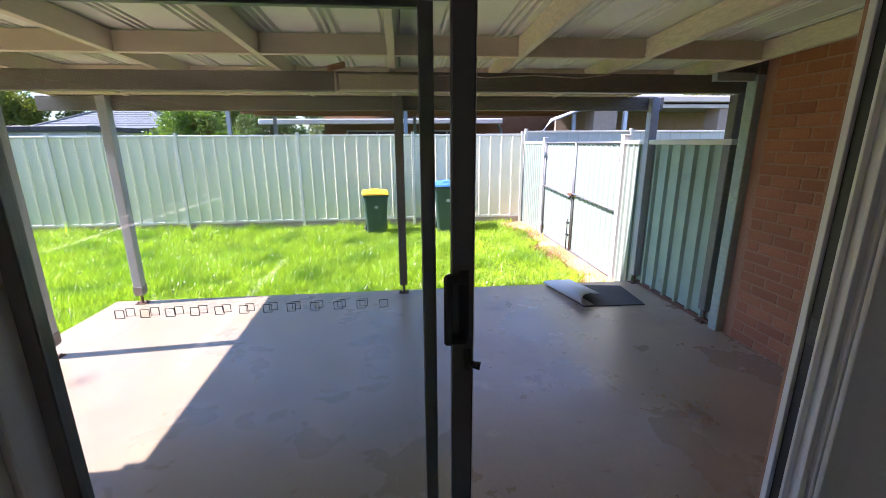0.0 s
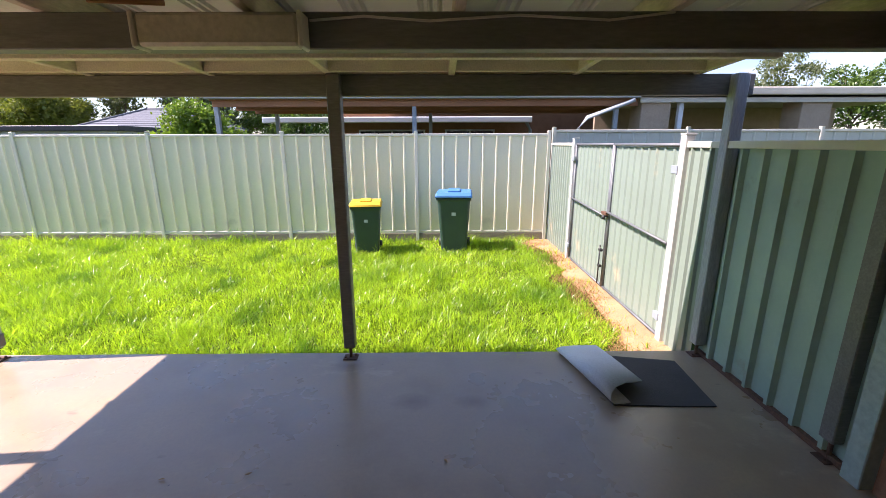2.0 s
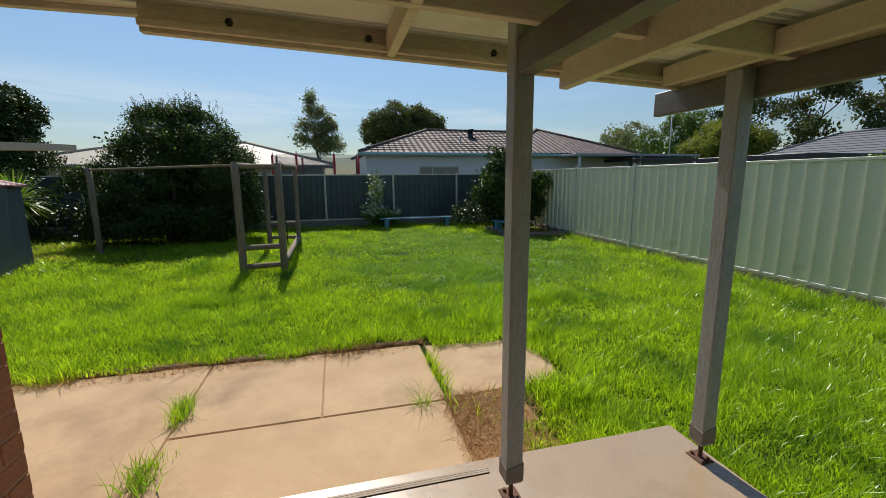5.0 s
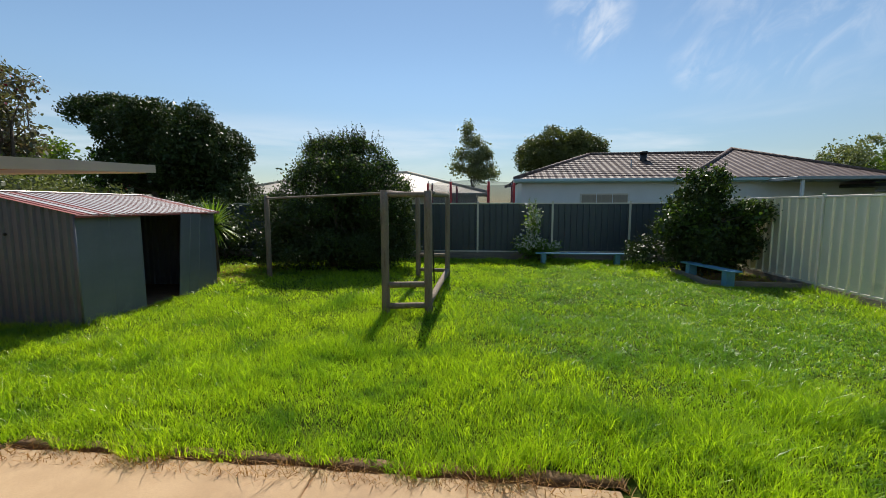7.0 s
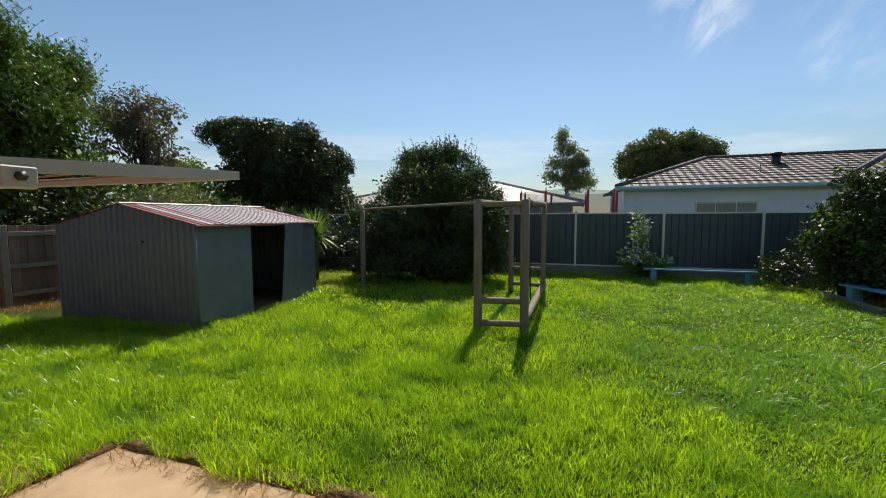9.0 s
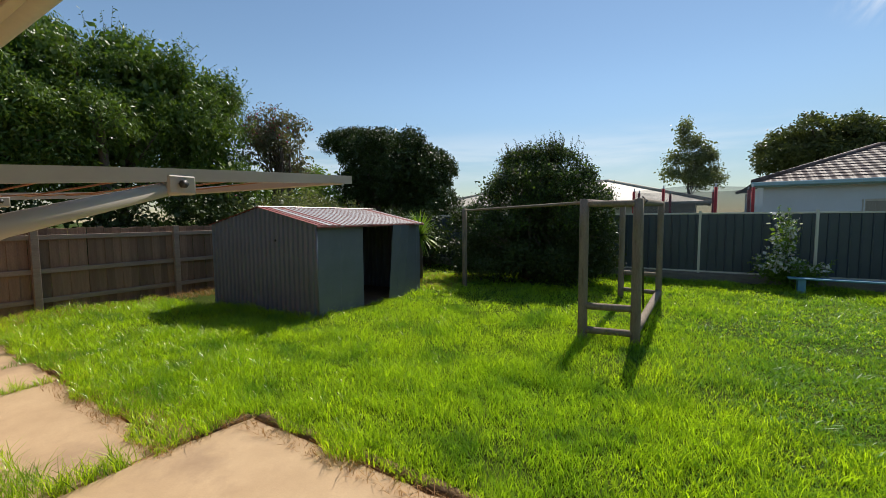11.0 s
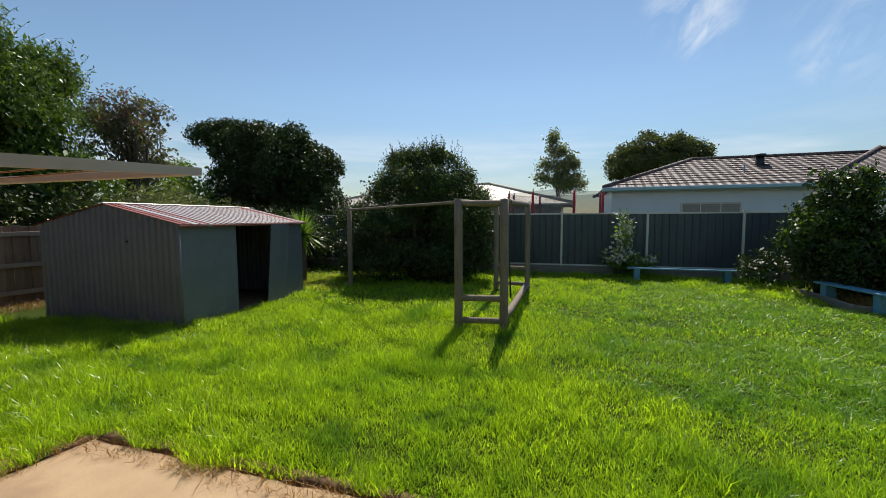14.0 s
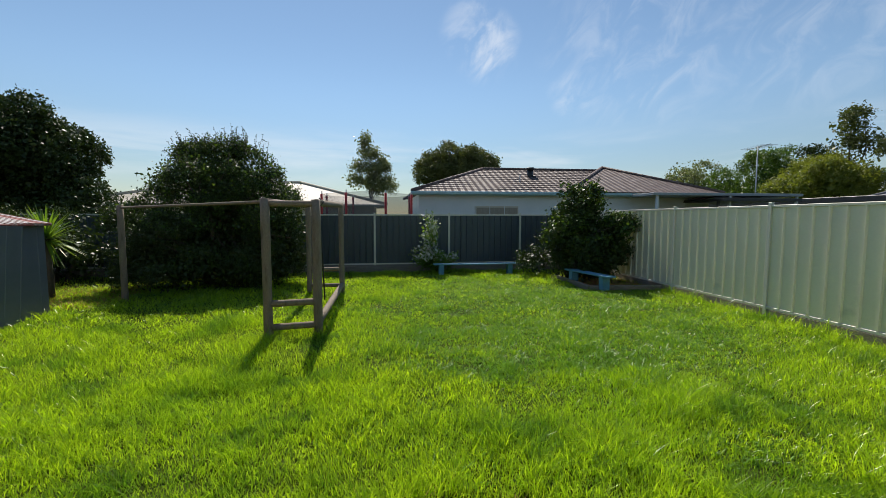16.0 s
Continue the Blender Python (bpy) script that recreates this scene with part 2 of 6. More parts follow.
CLOVER = leafy("clover_leaves", (0.085, 0.200, 0.028), (0.200, 0.400, 0.060), 0.40, 0.40, spec=0.35)
LEAFD = leafy("dark_leaves", (0.024, 0.046, 0.010), (0.055, 0.090, 0.018), 0.10, 0.46, spec=0.35)
LEAFG = leafy("green_leaves", (0.040, 0.095, 0.016), (0.12, 0.20, 0.032), 0.30, 0.42)
LEAFB = leafy("bright_green_leaves", (0.11, 0.21, 0.025), (0.17, 0.27, 0.04), 0.4, 0.42)
LEAFO = leafy("grey_green_leaves", (0.11, 0.145, 0.070), (0.18, 0.21, 0.105), 0.36, 0.5)
LEAFM = leafy("olive_leaves", (0.050, 0.072, 0.020), (0.110, 0.136, 0.038), 0.24, 0.5)
LEAFY = leafy("yellow_green_leaves", (0.16, 0.21, 0.025), (0.22, 0.25, 0.05), 0.35, 0.5)
LEAFR = leafy("reddish_leaves", (0.15, 0.10, 0.08), (0.12, 0.14, 0.085), 0.3, 0.5)
PETALR = surface("crimson_petals", (0.42, 0.03, 0.06), (0.35, 0.02, 0.05), 0.5, 3, 20, bump=0)
PETALW = surface("white_petals", (0.75, 0.74, 0.68), (0.65, 0.64, 0.58), 0.5, 3, 20, bump=0)
BARK = surface("grey_brown_bark", (0.16, 0.125, 0.095), (0.09, 0.07, 0.05), 0.9, 6, 50, bump=0.6, stretch=(3, 3, 0.5))
LOG = surface("weathered_log", (0.33, 0.265, 0.195), (0.22, 0.17, 0.12), 0.85, 5, 60, bump=0.45, stretch=(3, 3, 0.5), stain=(0.12, 0.09, 0.06), stain_at=(0.58, 0.75), stain_scale=5)
SOIL = surface("dry_brown_soil", (0.50, 0.31, 0.155), (0.38, 0.225, 0.11), 0.95, 4, 60, bump=0.6)
# brown earth with shade in its colour: under overhanging grass and inside the shed
EARTH = surface("shade_brown_earth", (0.27, 0.165, 0.085), (0.18, 0.105, 0.055), 0.95, 5, 50, bump=0.8)
GRATE = surface("dusty_drain_grate", (0.42, 0.33, 0.24), (0.34, 0.27, 0.20), 0.7, 6, 60, bump=0.1)
PALRAIL = surface("greyed_fence_rail", (0.36, 0.28, 0.22), (0.26, 0.195, 0.15), 0.88, 4, 60, bump=0.4, stretch=(0.4, 4, 4))
PALING = surface("weathered_fence_paling", (0.31, 0.195, 0.13), (0.19, 0.115, 0.075), 0.88, 4, 60, bump=0.4, stretch=(4, 4, 0.4), vary=0.28, stain=(0.10, 0.06, 0.04), stain_at=(0.58, 0.78), stain_scale=3)
SHEDW = surface("slate_blue_shed_steel", (0.170, 0.182, 0.205), (0.138, 0.150, 0.170), 0.5, 1.5, 30, bump=0.06, stain=(0.20, 0.22, 0.22), stain_at=(0.6, 0.85), grain=0.2)
SHEDR = surface("faded_red_roof_paint", (0.35, 0.075, 0.055), (0.27, 0.06, 0.045), 0.6, 5, 40, bump=0.1, stain=(0.46, 0.40, 0.37), stain_at=(0.56, 0.68), stain_scale=4)
SHEDZ = surface("bare_galvanised_roof", (0.60, 0.57, 0.55), (0.50, 0.46, 0.44), 0.42, 4, 40, metal=0.3, bump=0.08, stain=(0.36, 0.12, 0.09), stain_at=(0.60, 0.72), stain_scale=5)
BLUEP = surface("blue_painted_bench", (0.13, 0.36, 0.52), (0.10, 0.29, 0.43), 0.5, 4, 40, bump=0.15)
TUBEG = surface("dull_grey_gate_tube", (0.20, 0.21, 0.21), (0.15, 0.16, 0.16), 0.5, 4, 40, metal=0.3, bump=0.08)
BING = surface("dark_green_bin_plastic", (0.040, 0.082, 0.062), (0.034, 0.070, 0.053), 0.48, 3, 60, bump=0.05, grain=0.2)
LIDY = surface("yellow_bin_plastic", (0.72, 0.46, 0.02), (0.66, 0.41, 0.02), 0.45, 3, 60, bump=0.04, grain=0.2)
LIDB = surface("blue_bin_plastic", (0.06, 0.22, 0.48), (0.05, 0.19, 0.42), 0.45, 3, 60, bump=0.04, grain=0.2)
MATG = surface("dark_grey_rubber", (0.085, 0.080, 0.075), (0.070, 0.066, 0.062), 0.85, 4, 120, bump=0.3)
MATB = surface("pale_grey_mat_backing", (0.70, 0.72, 0.74), (0.63, 0.65, 0.67), 0.6, 4, 90, bump=0.15)
LAMPW = surface("aged_cream_light_diffuser", (0.60, 0.54, 0.40), (0.52, 0.46, 0.34), 0.5, 6, 40, bump=0.05)
ORNG = surface("stained_orange_timber", (0.44, 0.20, 0.085), (0.34, 0.145, 0.06), 0.6, 4, 40, bump=0.2, stretch=(0.5, 4, 4))
WHITEP = surface("white_house_paint", (0.72, 0.75, 0.76), (0.66, 0.70, 0.71), 0.55, 1.2, 30, bump=0.05, grain=0.2)
TEAL = surface("teal_gutter_paint", (0.36, 0.56, 0.60), (0.32, 0.50, 0.54), 0.45, 2, 30, bump=0.04, grain=0.2)
GUTG = surface("grey_gutter_steel", (0.34, 0.38, 0.40), (0.29, 0.33, 0.35), 0.45, 2, 30, bump=0.04, grain=0.2)
EAVEC = surface("cream_eave_paint", (0.62, 0.57, 0.46), (0.55, 0.50, 0.40), 0.5, 2, 30, bump=0.05, grain=0.2)
CREAMR = surface("cream_metal_roof", (0.47, 0.43, 0.34), (0.41, 0.375, 0.295), 0.6, 1, 20, bump=0.05, grain=0.2)
CREAMB = surface("buff_brick", (0.52, 0.40, 0.28), (0.44, 0.33, 0.23), 0.85, 6, 60, bump=0.4)
ORBRICK = surface("orange_brick", (0.36, 0.17, 0.085), (0.28, 0.13, 0.065), 0.85, 6, 60, bump=0.4)
GREYR = surface("grey_roof_tiles", (0.17, 0.18, 0.20), (0.13, 0.14, 0.155), 0.7, 4, 40, bump=0.2)
PANELB = surface("solar_cells", (0.012, 0.018, 0.035), (0.010, 0.014, 0.028), 0.15, 4, 60, bump=0)
CURT = surface("beige_curtain", (0.42, 0.37, 0.30), (0.34, 0.30, 0.24), 0.9, 3, 30, bump=0.1, stretch=(1, 6, 0.3))
REDF = surface("red_foam_sleeve", (0.50, 0.035, 0.03), (0.42, 0.03, 0.03), 0.6, 4, 40, bump=0.1)
LINEC = surface("sunned_beige_clothesline_steel", (0.46, 0.42, 0.37), (0.41, 0.37, 0.32), 0.45, 3, 40, bump=0.04, grain=0.2)
CORD = surface("tan_cord", (0.42, 0.22, 0.11), (0.34, 0.17, 0.09), 0.8, 6, 60, bump=0.1)
TILEW = surface("brown_terracotta_tiles", (0.19, 0.145, 0.125), (0.145, 0.11, 0.095), 0.7, 2.0, 25, bump=0.2, stain=(0.25, 0.22, 0.20), stain_at=(0.58, 0.8), stain_scale=3)


def glass_material(name, tint=(1, 1, 1), gloss=0.05):
    m, n, l, b = nodes_of(name)
    n.remove(b)
    tr = n.new("ShaderNodeBsdfTransparent")
    tr.inputs[0].default_value = (*tint, 1)
    gl = n.new("ShaderNodeBsdfGlossy")
    gl.inputs["Roughness"].default_value = gloss
    mx = n.new("ShaderNodeMixShader")
    mx.inputs[0].default_value = 0.035
    l.new(tr.outputs[0], mx.inputs[1])
    l.new(gl.outputs[0], mx.inputs[2])
    l.new(mx.outputs[0], n["Material Output"].inputs["Surface"])
    return m


GLASS = glass_material("clear_glass", (0.93, 0.96, 0.95), 0.02)
DARKGLASS = surface("dark_window_glass", (0.015, 0.017, 0.02), (0.012, 0.014, 0.016), 0.08, 2, 5, bump=0)


def net_material():
    m, n, l, b = nodes_of("trampoline_net")
    b.inputs["Base Color"].default_value = (0.12, 0.12, 0.125, 1)
    b.inputs["Roughness"].default_value = 0.8
    tr = n.new("ShaderNodeBsdfTransparent")
    mx = n.new("ShaderNodeMixShader")
    mx.inputs[0].default_value = 0.42
    l.new(tr.outputs[0], mx.inputs[1])
    l.new(b.outputs[0], mx.inputs[2])
    l.new(mx.outputs[0], n["Material Output"].inputs["Surface"])
    return m


NET = net_material()

# ================= mesh tools =================
def bm_box(bm, x0, x1, y0, y1, z0, z1, bevel=0.0, m=None):
    vs = bmesh.ops.create_cube(bm, size=1)["verts"]
    for v in vs:
        v.co = Vector(((x0 + x1) / 2 + v.co.x * (x1 - x0), (y0 + y1) / 2 + v.co.y * (y1 - y0), (z0 + z1) / 2 + v.co.z * (z1 - z0)))
    if bevel:
        es = list({e for v in vs for e in v.link_edges})
        r = bmesh.ops.bevel(bm, geom=es, offset=bevel, segments=1, affect="EDGES", profile=0.5)
        vs = list({v for f in r["faces"] for v in f.verts} | {v for v in vs if v.is_valid})
    if m is not None:
        for v in vs:
            v.co = m @ v.co
    return vs


def bm_tube(bm, pts, radii, seg=8, cap=True):
    """A round bar through the points, with a radius at each."""
    pts = [Vector(p) for p in pts]
    radii = radii if hasattr(radii, "__len__") else [radii] * len(pts)
    rings = []
    for i, p in enumerate(pts):
        d = (pts[min(i + 1, len(pts) - 1)] - pts[max(i - 1, 0)]).normalized()
        up = Vector((0, 0, 1)) if abs(d.z) < 0.9 else Vector((1, 0, 0))
        a = d.cross(up).normalized()
        b = d.cross(a).normalized()
        rings.append([bm.verts.new(p + radii[i] * (math.cos(2 * math.pi * k / seg) * a + math.sin(2 * math.pi * k / seg) * b)) for k in range(seg)])
    for r0, r1 in zip(rings, rings[1:]):
        for k in range(seg):
            bm.faces.new((r0[k], r0[(k + 1) % seg], r1[(k + 1) % seg], r1[k]))
    if cap:
        bm.faces.new(rings[0])
        bm.faces.new(rings[-1][::-1])


def finish(bm, name, material, smooth=False):
    bmesh.ops.recalc_face_normals(bm, faces=bm.faces)
    me = bpy.data.meshes.new(name)
    bm.to_mesh(me)
    bm.free()
    me.materials.append(material)
    if smooth:
        me.shade_smooth()
    return me


def part(name, bm, material, parent=None, label="", smooth=False, at=None):
    ob = new(name, finish(bm, name, material, smooth))
    if at is not None:
        ob.matrix_basis = at
    if parent is not None:
        ob.parent = parent
    if label:
        ob["label"] = label
    return ob


def thing(name, label, category, at=(0, 0, 0), group="", kind="", rz=0):
    ob = new(name)
    ob.empty_display_size = 0.1
    ob.matrix_basis = pose(*at, 0, 0, rz)
    return tagged(ob, label, category, group, kind)


def box_part(name, dims, material, parent=None, label="", bevel=0.004, at=None):
    bm = bmesh.new()
    bm_box(bm, *dims, bevel)
    return part(name, bm, material, parent, label, at=at)


def tube_part(name, pts, radii, material, parent=None, label="", seg=8):
    bm = bmesh.new()
    bm_tube(bm, pts, radii, seg)
    return part(name, bm, material, parent, label, True)


def shared(name, mesh, parent, m):
    ob = new(name, mesh)
    ob.matrix_basis = m
    ob.parent = parent
    return ob


def bm_sheet(bm, length, z0, z1, pitch, depth, rib=0.35, thick=0.003):
    """Upright ribbed steel sheet along x from 0 to length, ribs to -y, between z0 and z1."""
    prof, x = [], 0.0
    while x < length - 1e-6:
        for fx, fy in ((0, 0), (1 - rib, 0), (1 - rib * 0.72, 1), (1 - rib * 0.28, 1)):
            px = x + fx * pitch
            if px < length:
                prof.append((px, -fy * depth))
        x += pitch
    prof.append((length, 0))
    rows = []
    for off in (0, thick):
        for z in (z0, z1):
            rows.append([bm.verts.new((px, py + off, z)) for px, py in prof])
    a, b, c, d = rows
    for i in range(len(prof) - 1):
        bm.faces.new((a[i], a[i + 1], b[i + 1], b[i]))
        bm.faces.new((c[i + 1], c[i], d[i], d[i + 1]))
        bm.faces.new((b[i], b[i + 1], d[i + 1], d[i]))
        bm.faces.new((a[i + 1], a[i], c[i], c[i + 1]))
    for i in (0, -1):
        bm.faces.new((a[i], b[i], d[i], c[i]))


def sheet_part(name, length, z0, z1, pitch, depth, material, parent, at, rib=0.35, label=""):
    bm = bmesh.new()
    bm_sheet(bm, length, z0, z1, pitch, depth, rib)
    return part(name, bm, material, parent, label, at=at)

# ================= ground =================
LAWN_Z, PATH_Z = -0.15, -0.16


def lawn_height(x, y):
    return LAWN_Z + 0.03 * noise.noise((x * 0.35, y * 0.35, 3.0)) + 0.04 * max(0.0, min(1.0, (-x - 8) / 6))


def build_ground():
    bm = bmesh.new()
    xs = [-400, -150, -60, -30] + [-20 + 0.5 * i for i in range(53)] + [12, 30, 80, 200, 400]
    ys = [-400, -150, -60, -25] + [-14 + 0.5 * i for i in range(53)] + [16, 25, 60, 150, 400]
    grid = []
    for x in xs:
        row = []
        for y in ys:
            inside = -16 < x < 6 and -9 < y < 9
            z = lawn_height(x, y) if inside else LAWN_Z
            if x > -4.3 and y < 4.4:
                z = min(z, -0.2)
            row.append(bm.verts.new((x, y, z)))
        grid.append(row)
    for i in range(len(xs) - 1):
        for j in range(len(ys) - 1):
            bm.faces.new((grid[i][j], grid[i + 1][j], grid[i + 1][j + 1], grid[i][j + 1]))
    g = part("ground", bm, DIRT, None, "", True)
    tagged(g, "brown lawn soil under long green grass", "ground", kind="structure")


build_ground()

# verandah slab
slab = box_part("verandah_floor", (-2.15, 3.74, 0.62, 4.18, -0.30, 0.0), CONC, None, bevel=0.005)
tagged(slab, "smooth grey brown stained concrete verandah slab", "concrete slab", kind="structure")

# path slabs
path = thing("path", "sandy concrete path slabs with grass in the joints", "path", kind="structure")


def path_slab(poly):
    bm = bmesh.new()
    lo = [bm.verts.new((x, y, PATH_Z - 0.12)) for x, y in poly]
    hi = [bm.verts.new((x, y, PATH_Z)) for x, y in poly]
    bm.faces.new(hi)
    bm.faces.new(lo[::-1])
    for i in range(len(poly)):
        j = (i + 1) % len(poly)
        bm.faces.new((lo[i], lo[j], hi[j], hi[i]))
    top = [e for e in bm.edges if all(v.co.z > PATH_Z - 0.01 for v in e.verts)]
    bmesh.ops.bevel(bm, geom=top, offset=0.008, segments=1, affect="EDGES")
    part("paving_slab", bm, PATHC, path)


path_slab([(-3.095, 0.972), (-2.155, 0.972), (-2.155, 2.90), (-3.095, 2.945)])
path_slab([(-4.28, 0.972), (-3.105, 0.972), (-3.105, 1.985), (-4.27, 1.99)])
path_slab([(-4.27, 1.996), (-3.105, 1.991), (-3.105, 2.945), (-4.24, 2.95)])
path_slab([(-4.20, 3.00), (-3.14, 2.995), (-3.16, 4.00), (-3.55, 4.10), (-4.12, 3.98)])
path_slab([(-4.34, -1.44), (-3.60, -1.53), (-2.155, -1.55), (-2.155, 0.962), (-4.29, 0.962)])
path_slab([(-3.66, -1.585), (-3.76, -4.11), (-1.9, -4.11), (-1.9, -1.585)])
path_slab([(-3.77, -4.15), (-3.79, -6.20), (-1.9, -6.20), (-1.9, -4.15)])
path_slab([(-3.79, -6.23), (-3.82, -8.6), (-1.9, -8.6), (-1.9, -6.23)])
soil = box_part("bare_soil", (-3.13, -2.155, 2.93, 3.55, -0.30, -0.172), SOIL, None, bevel=0.02)
tagged(soil, "bare dry soil beside the slab", "soil", kind="structure")

fill = box_part("joint_soil", (-4.20, -2.16, -8.5, 2.93, -0.31, -0.174), SOIL, None, bevel=0)
tagged(fill, "sandy soil in the joints between path slabs", "soil", kind="structure")

# brown soil strip, its dark tone includes the shadow of the overhanging grass
lip = thing("path_edge_earth", "brown earth, darkened for overhang shade, between the path slabs and the grass", "soil", kind="structure")


def earth_lip(a, b, width):
    """A low uneven ridge of earth from a to b, on the left of that line."""
    bm = bmesh.new()
    a, b = Vector((*a, 0)), Vector((*b, 0))
    d = (b - a).normalized()
    side = Vector((-d.y, d.x, 0))
    n = max(4, int((b - a).length / 0.09))
    rows = [[], [], [], []]
    for k in range(n + 1):
        p = a.lerp(b, k / n)
        q = noise.noise((p.x * 6, p.y * 6, 3.0))
        r = noise.noise((p.x * 15, p.y * 15, 8.0))
        for row, off, z in ((0, -0.05 + 0.035 * q + 0.02 * r, -0.166), (1, 0.01 + 0.03 * q, -0.156 + 0.008 * r), (2, width * 0.6, -0.146 + 0.012 * q), (3, width, -0.20)):
            rows[row].append(bm.verts.new(p + side * off + Vector((0, 0, z))))
    for r0, r1 in zip(rows, rows[1:]):
        for k in range(n):
            bm.faces.new((r0[k], r0[k + 1], r1[k + 1], r1[k]))
    part("earth_ridge", bm, EARTH, lip, "", True)


earth_lip((-4.25, 3.0), (-4.30, -1.42), -0.20)
earth_lip((-4.30, -1.46), (-3.62, -1.56), -0.16)
earth_lip((-3.66, -1.60), (-3.80, -8.5), -0.16)

# ================= house =================
house = thing("house_wall", "red brick house wall with tinted mortar joints", "brick wall", kind="structure")
WING_X, WALL_Y, CORNER_X = 3.715, 1.0, -1.88
DOOR_X0, DOOR_X1, DOOR_H = -0.23, 2.435, 2.10
# mortar cores, brick faces stand 6 mm proud
box_part("mortar_core", (WING_X, WING_X + 0.24, 0.70, 2.76, -0.2, 2.42), MORTAR, house, bevel=0)
box_part("mortar_core", (CORNER_X + 0.001, DOOR_X0, 0.76, WALL_Y - 0.001, -0.2, 2.42), MORTAR, house, bevel=0)
box_part("mortar_core", (DOOR_X1, WING_X, 0.76, WALL_Y - 0.001, -0.2, 2.42), MORTAR, house, bevel=0)
box_part("mortar_core", (DOOR_X0, DOOR_X1, 0.76, WALL_Y - 0.001, DOOR_H, 2.42), MORTAR, house, bevel=0)
for y0, y1, z0, z1 in ((-0.9, 0.76, -0.2, 2.42), (-4.2, -0.9, -0.2, 0.9), (-4.2, -0.9, 2.1, 2.42), (-9.5, -4.2, -0.2, 2.42)):
    box_part("mortar_core", (CORNER_X + 0.001, CORNER_X + 0.24, y0, y1, z0, z1), MORTAR, house, bevel=0)
# added window, never in view: it brightens the room side of the door
wn1 = thing("fill_window", "unseen side window added to let daylight into the room", "window", kind="structure")
for y in (-4.2, -2.58, -0.96):
    box_part("window_frame", (CORNER_X + 0.10, CORNER_X + 0.15, y, y + 0.06, 0.9, 2.1), ALU, wn1)
for z in (0.9, 2.04):
    box_part("window_frame", (CORNER_X + 0.10, CORNER_X + 0.15, -4.14, -0.96, z, z + 0.06), ALU, wn1)
wp = box_part("pane", (CORNER_X + 0.12, CORNER_X + 0.126, -4.14, -0.96, 0.96, 2.04), GLASS, wn1, bevel=0)
wp.visible_shadow = False
box_part("mortar_core", (WING_X + 0.24, 12.0, 2.52, 2.754, -0.2, 2.42), MORTAR, house, bevel=0)
# room behind the sliding door
room = thing("room", "plain pale plastered room behind the sliding door", "room", kind="structure")
# unseen floor and walls are kept pale to bounce daylight to the door
box_part("floor", (CORNER_X + 0.25, 4.2, -4.4, 0.62, -0.1, 0.0), CARPET, room, bevel=0)
box_part("wall_south", (CORNER_X + 0.25, 4.2, -4.5, -4.4, 0, 2.4), PLASTER, room, bevel=0)
for y0, y1, z0, z1 in ((-0.9, 0.755, 0, 2.4), (-4.2, -0.9, 0, 0.9), (-4.2, -0.9, 2.1, 2.4), (-4.4, -4.2, 0, 2.4)):
    box_part("wall_west", (CORNER_X + 0.24, CORNER_X + 0.30, y0, y1, z0, z1), PLASTER, room, bevel=0)
box_part("wall_east", (3.6, 3.7, -4.4, 0.755, 0, 2.4), PLASTER, room, bevel=0)
box_part("wall_lining", (CORNER_X + 0.30, DOOR_X0 - 0.025, 0.63, 0.757, 0, 2.4), PLASTER, room, bevel=0)
box_part("wall_lining", (DOOR_X1 + 0.058, 3.6, 0.743, 0.757, 0, 2.4), PLASTER, room, bevel=0)
ceil = box_part("ceiling", (CORNER_X + 0.01, 12, -9.5, 0.95, 2.42, 2.47), PLASTER, None, bevel=0)
tagged(ceil, "flat white plaster ceiling over the room", "ceiling", kind="structure")

# house roof: hipped sheet over the rooms with an eave past the side wall
roof = thing("roof", "low house roof with cream eave and grey gutter", "roof", kind="structure")
bm = bmesh.new()
rv = [bm.verts.new(p) for p in ((-2.66, -10, 2.505), (12, -10, 2.505), (12, 1.5, 2.505), (-2.66, 1.5, 2.505), (2.6, -4.6, 4.3), (7, -4.6, 4.3))]
for f in ((0, 1, 5, 4), (1, 2, 5), (2, 3, 4, 5), (3, 0, 4)):
    bm.faces.new([rv[i] for i in f])
part("roof_tiles", bm, TILEW, roof)
box_part("eave_lining", (-2.62, CORNER_X, -9.9, 1.42, 2.40, 2.418), EAVEC, roof, bevel=0.002)
box_part("eave_lining", (CORNER_X, 3.6, 1.0, 1.42, 2.40, 2.418), EAVEC, roof, bevel=0.002)
box_part("fascia_board", (-2.66, -2.62, -9.9, 1.46, 2.37, 2.50), EAVEC, roof)
box_part("fascia_board", (-2.62, 3.6, 1.42, 1.46, 2.37, 2.50), EAVEC, roof)


def gutter(name, x, y0, y1, z, material, parent, r=0.06):
    """Half-round gutter along y, open at the top."""
    bm = bmesh.new()
    rows = []
    for y in (y0, y1):
        for rr in (r, r - 0.006):
            rows.append([bm.verts.new((x + rr * math.cos(a), y, z - rr * math.sin(a))) for a in [math.pi * k / 8 for k in range(9)]])
    a, b, c, d = rows
    for k in range(8):
        bm.faces.new((a[k], a[k + 1], c[k + 1], c[k]))
        bm.faces.new((b[k + 1], b[k], d[k], d[k + 1]))
        bm.faces.new((a[k], b[k], b[k + 1], a[k + 1]))
        bm.faces.new((c[k + 1], d[k + 1], d[k], c[k]))
    for k in (0, 8):
        bm.faces.new((a[k], c[k], d[k], b[k]))
    return part(name, bm, material, parent, "", True)


gutter("gutter", -2.725, -9.9, 1.46, 2.47, EAVEC, roof)

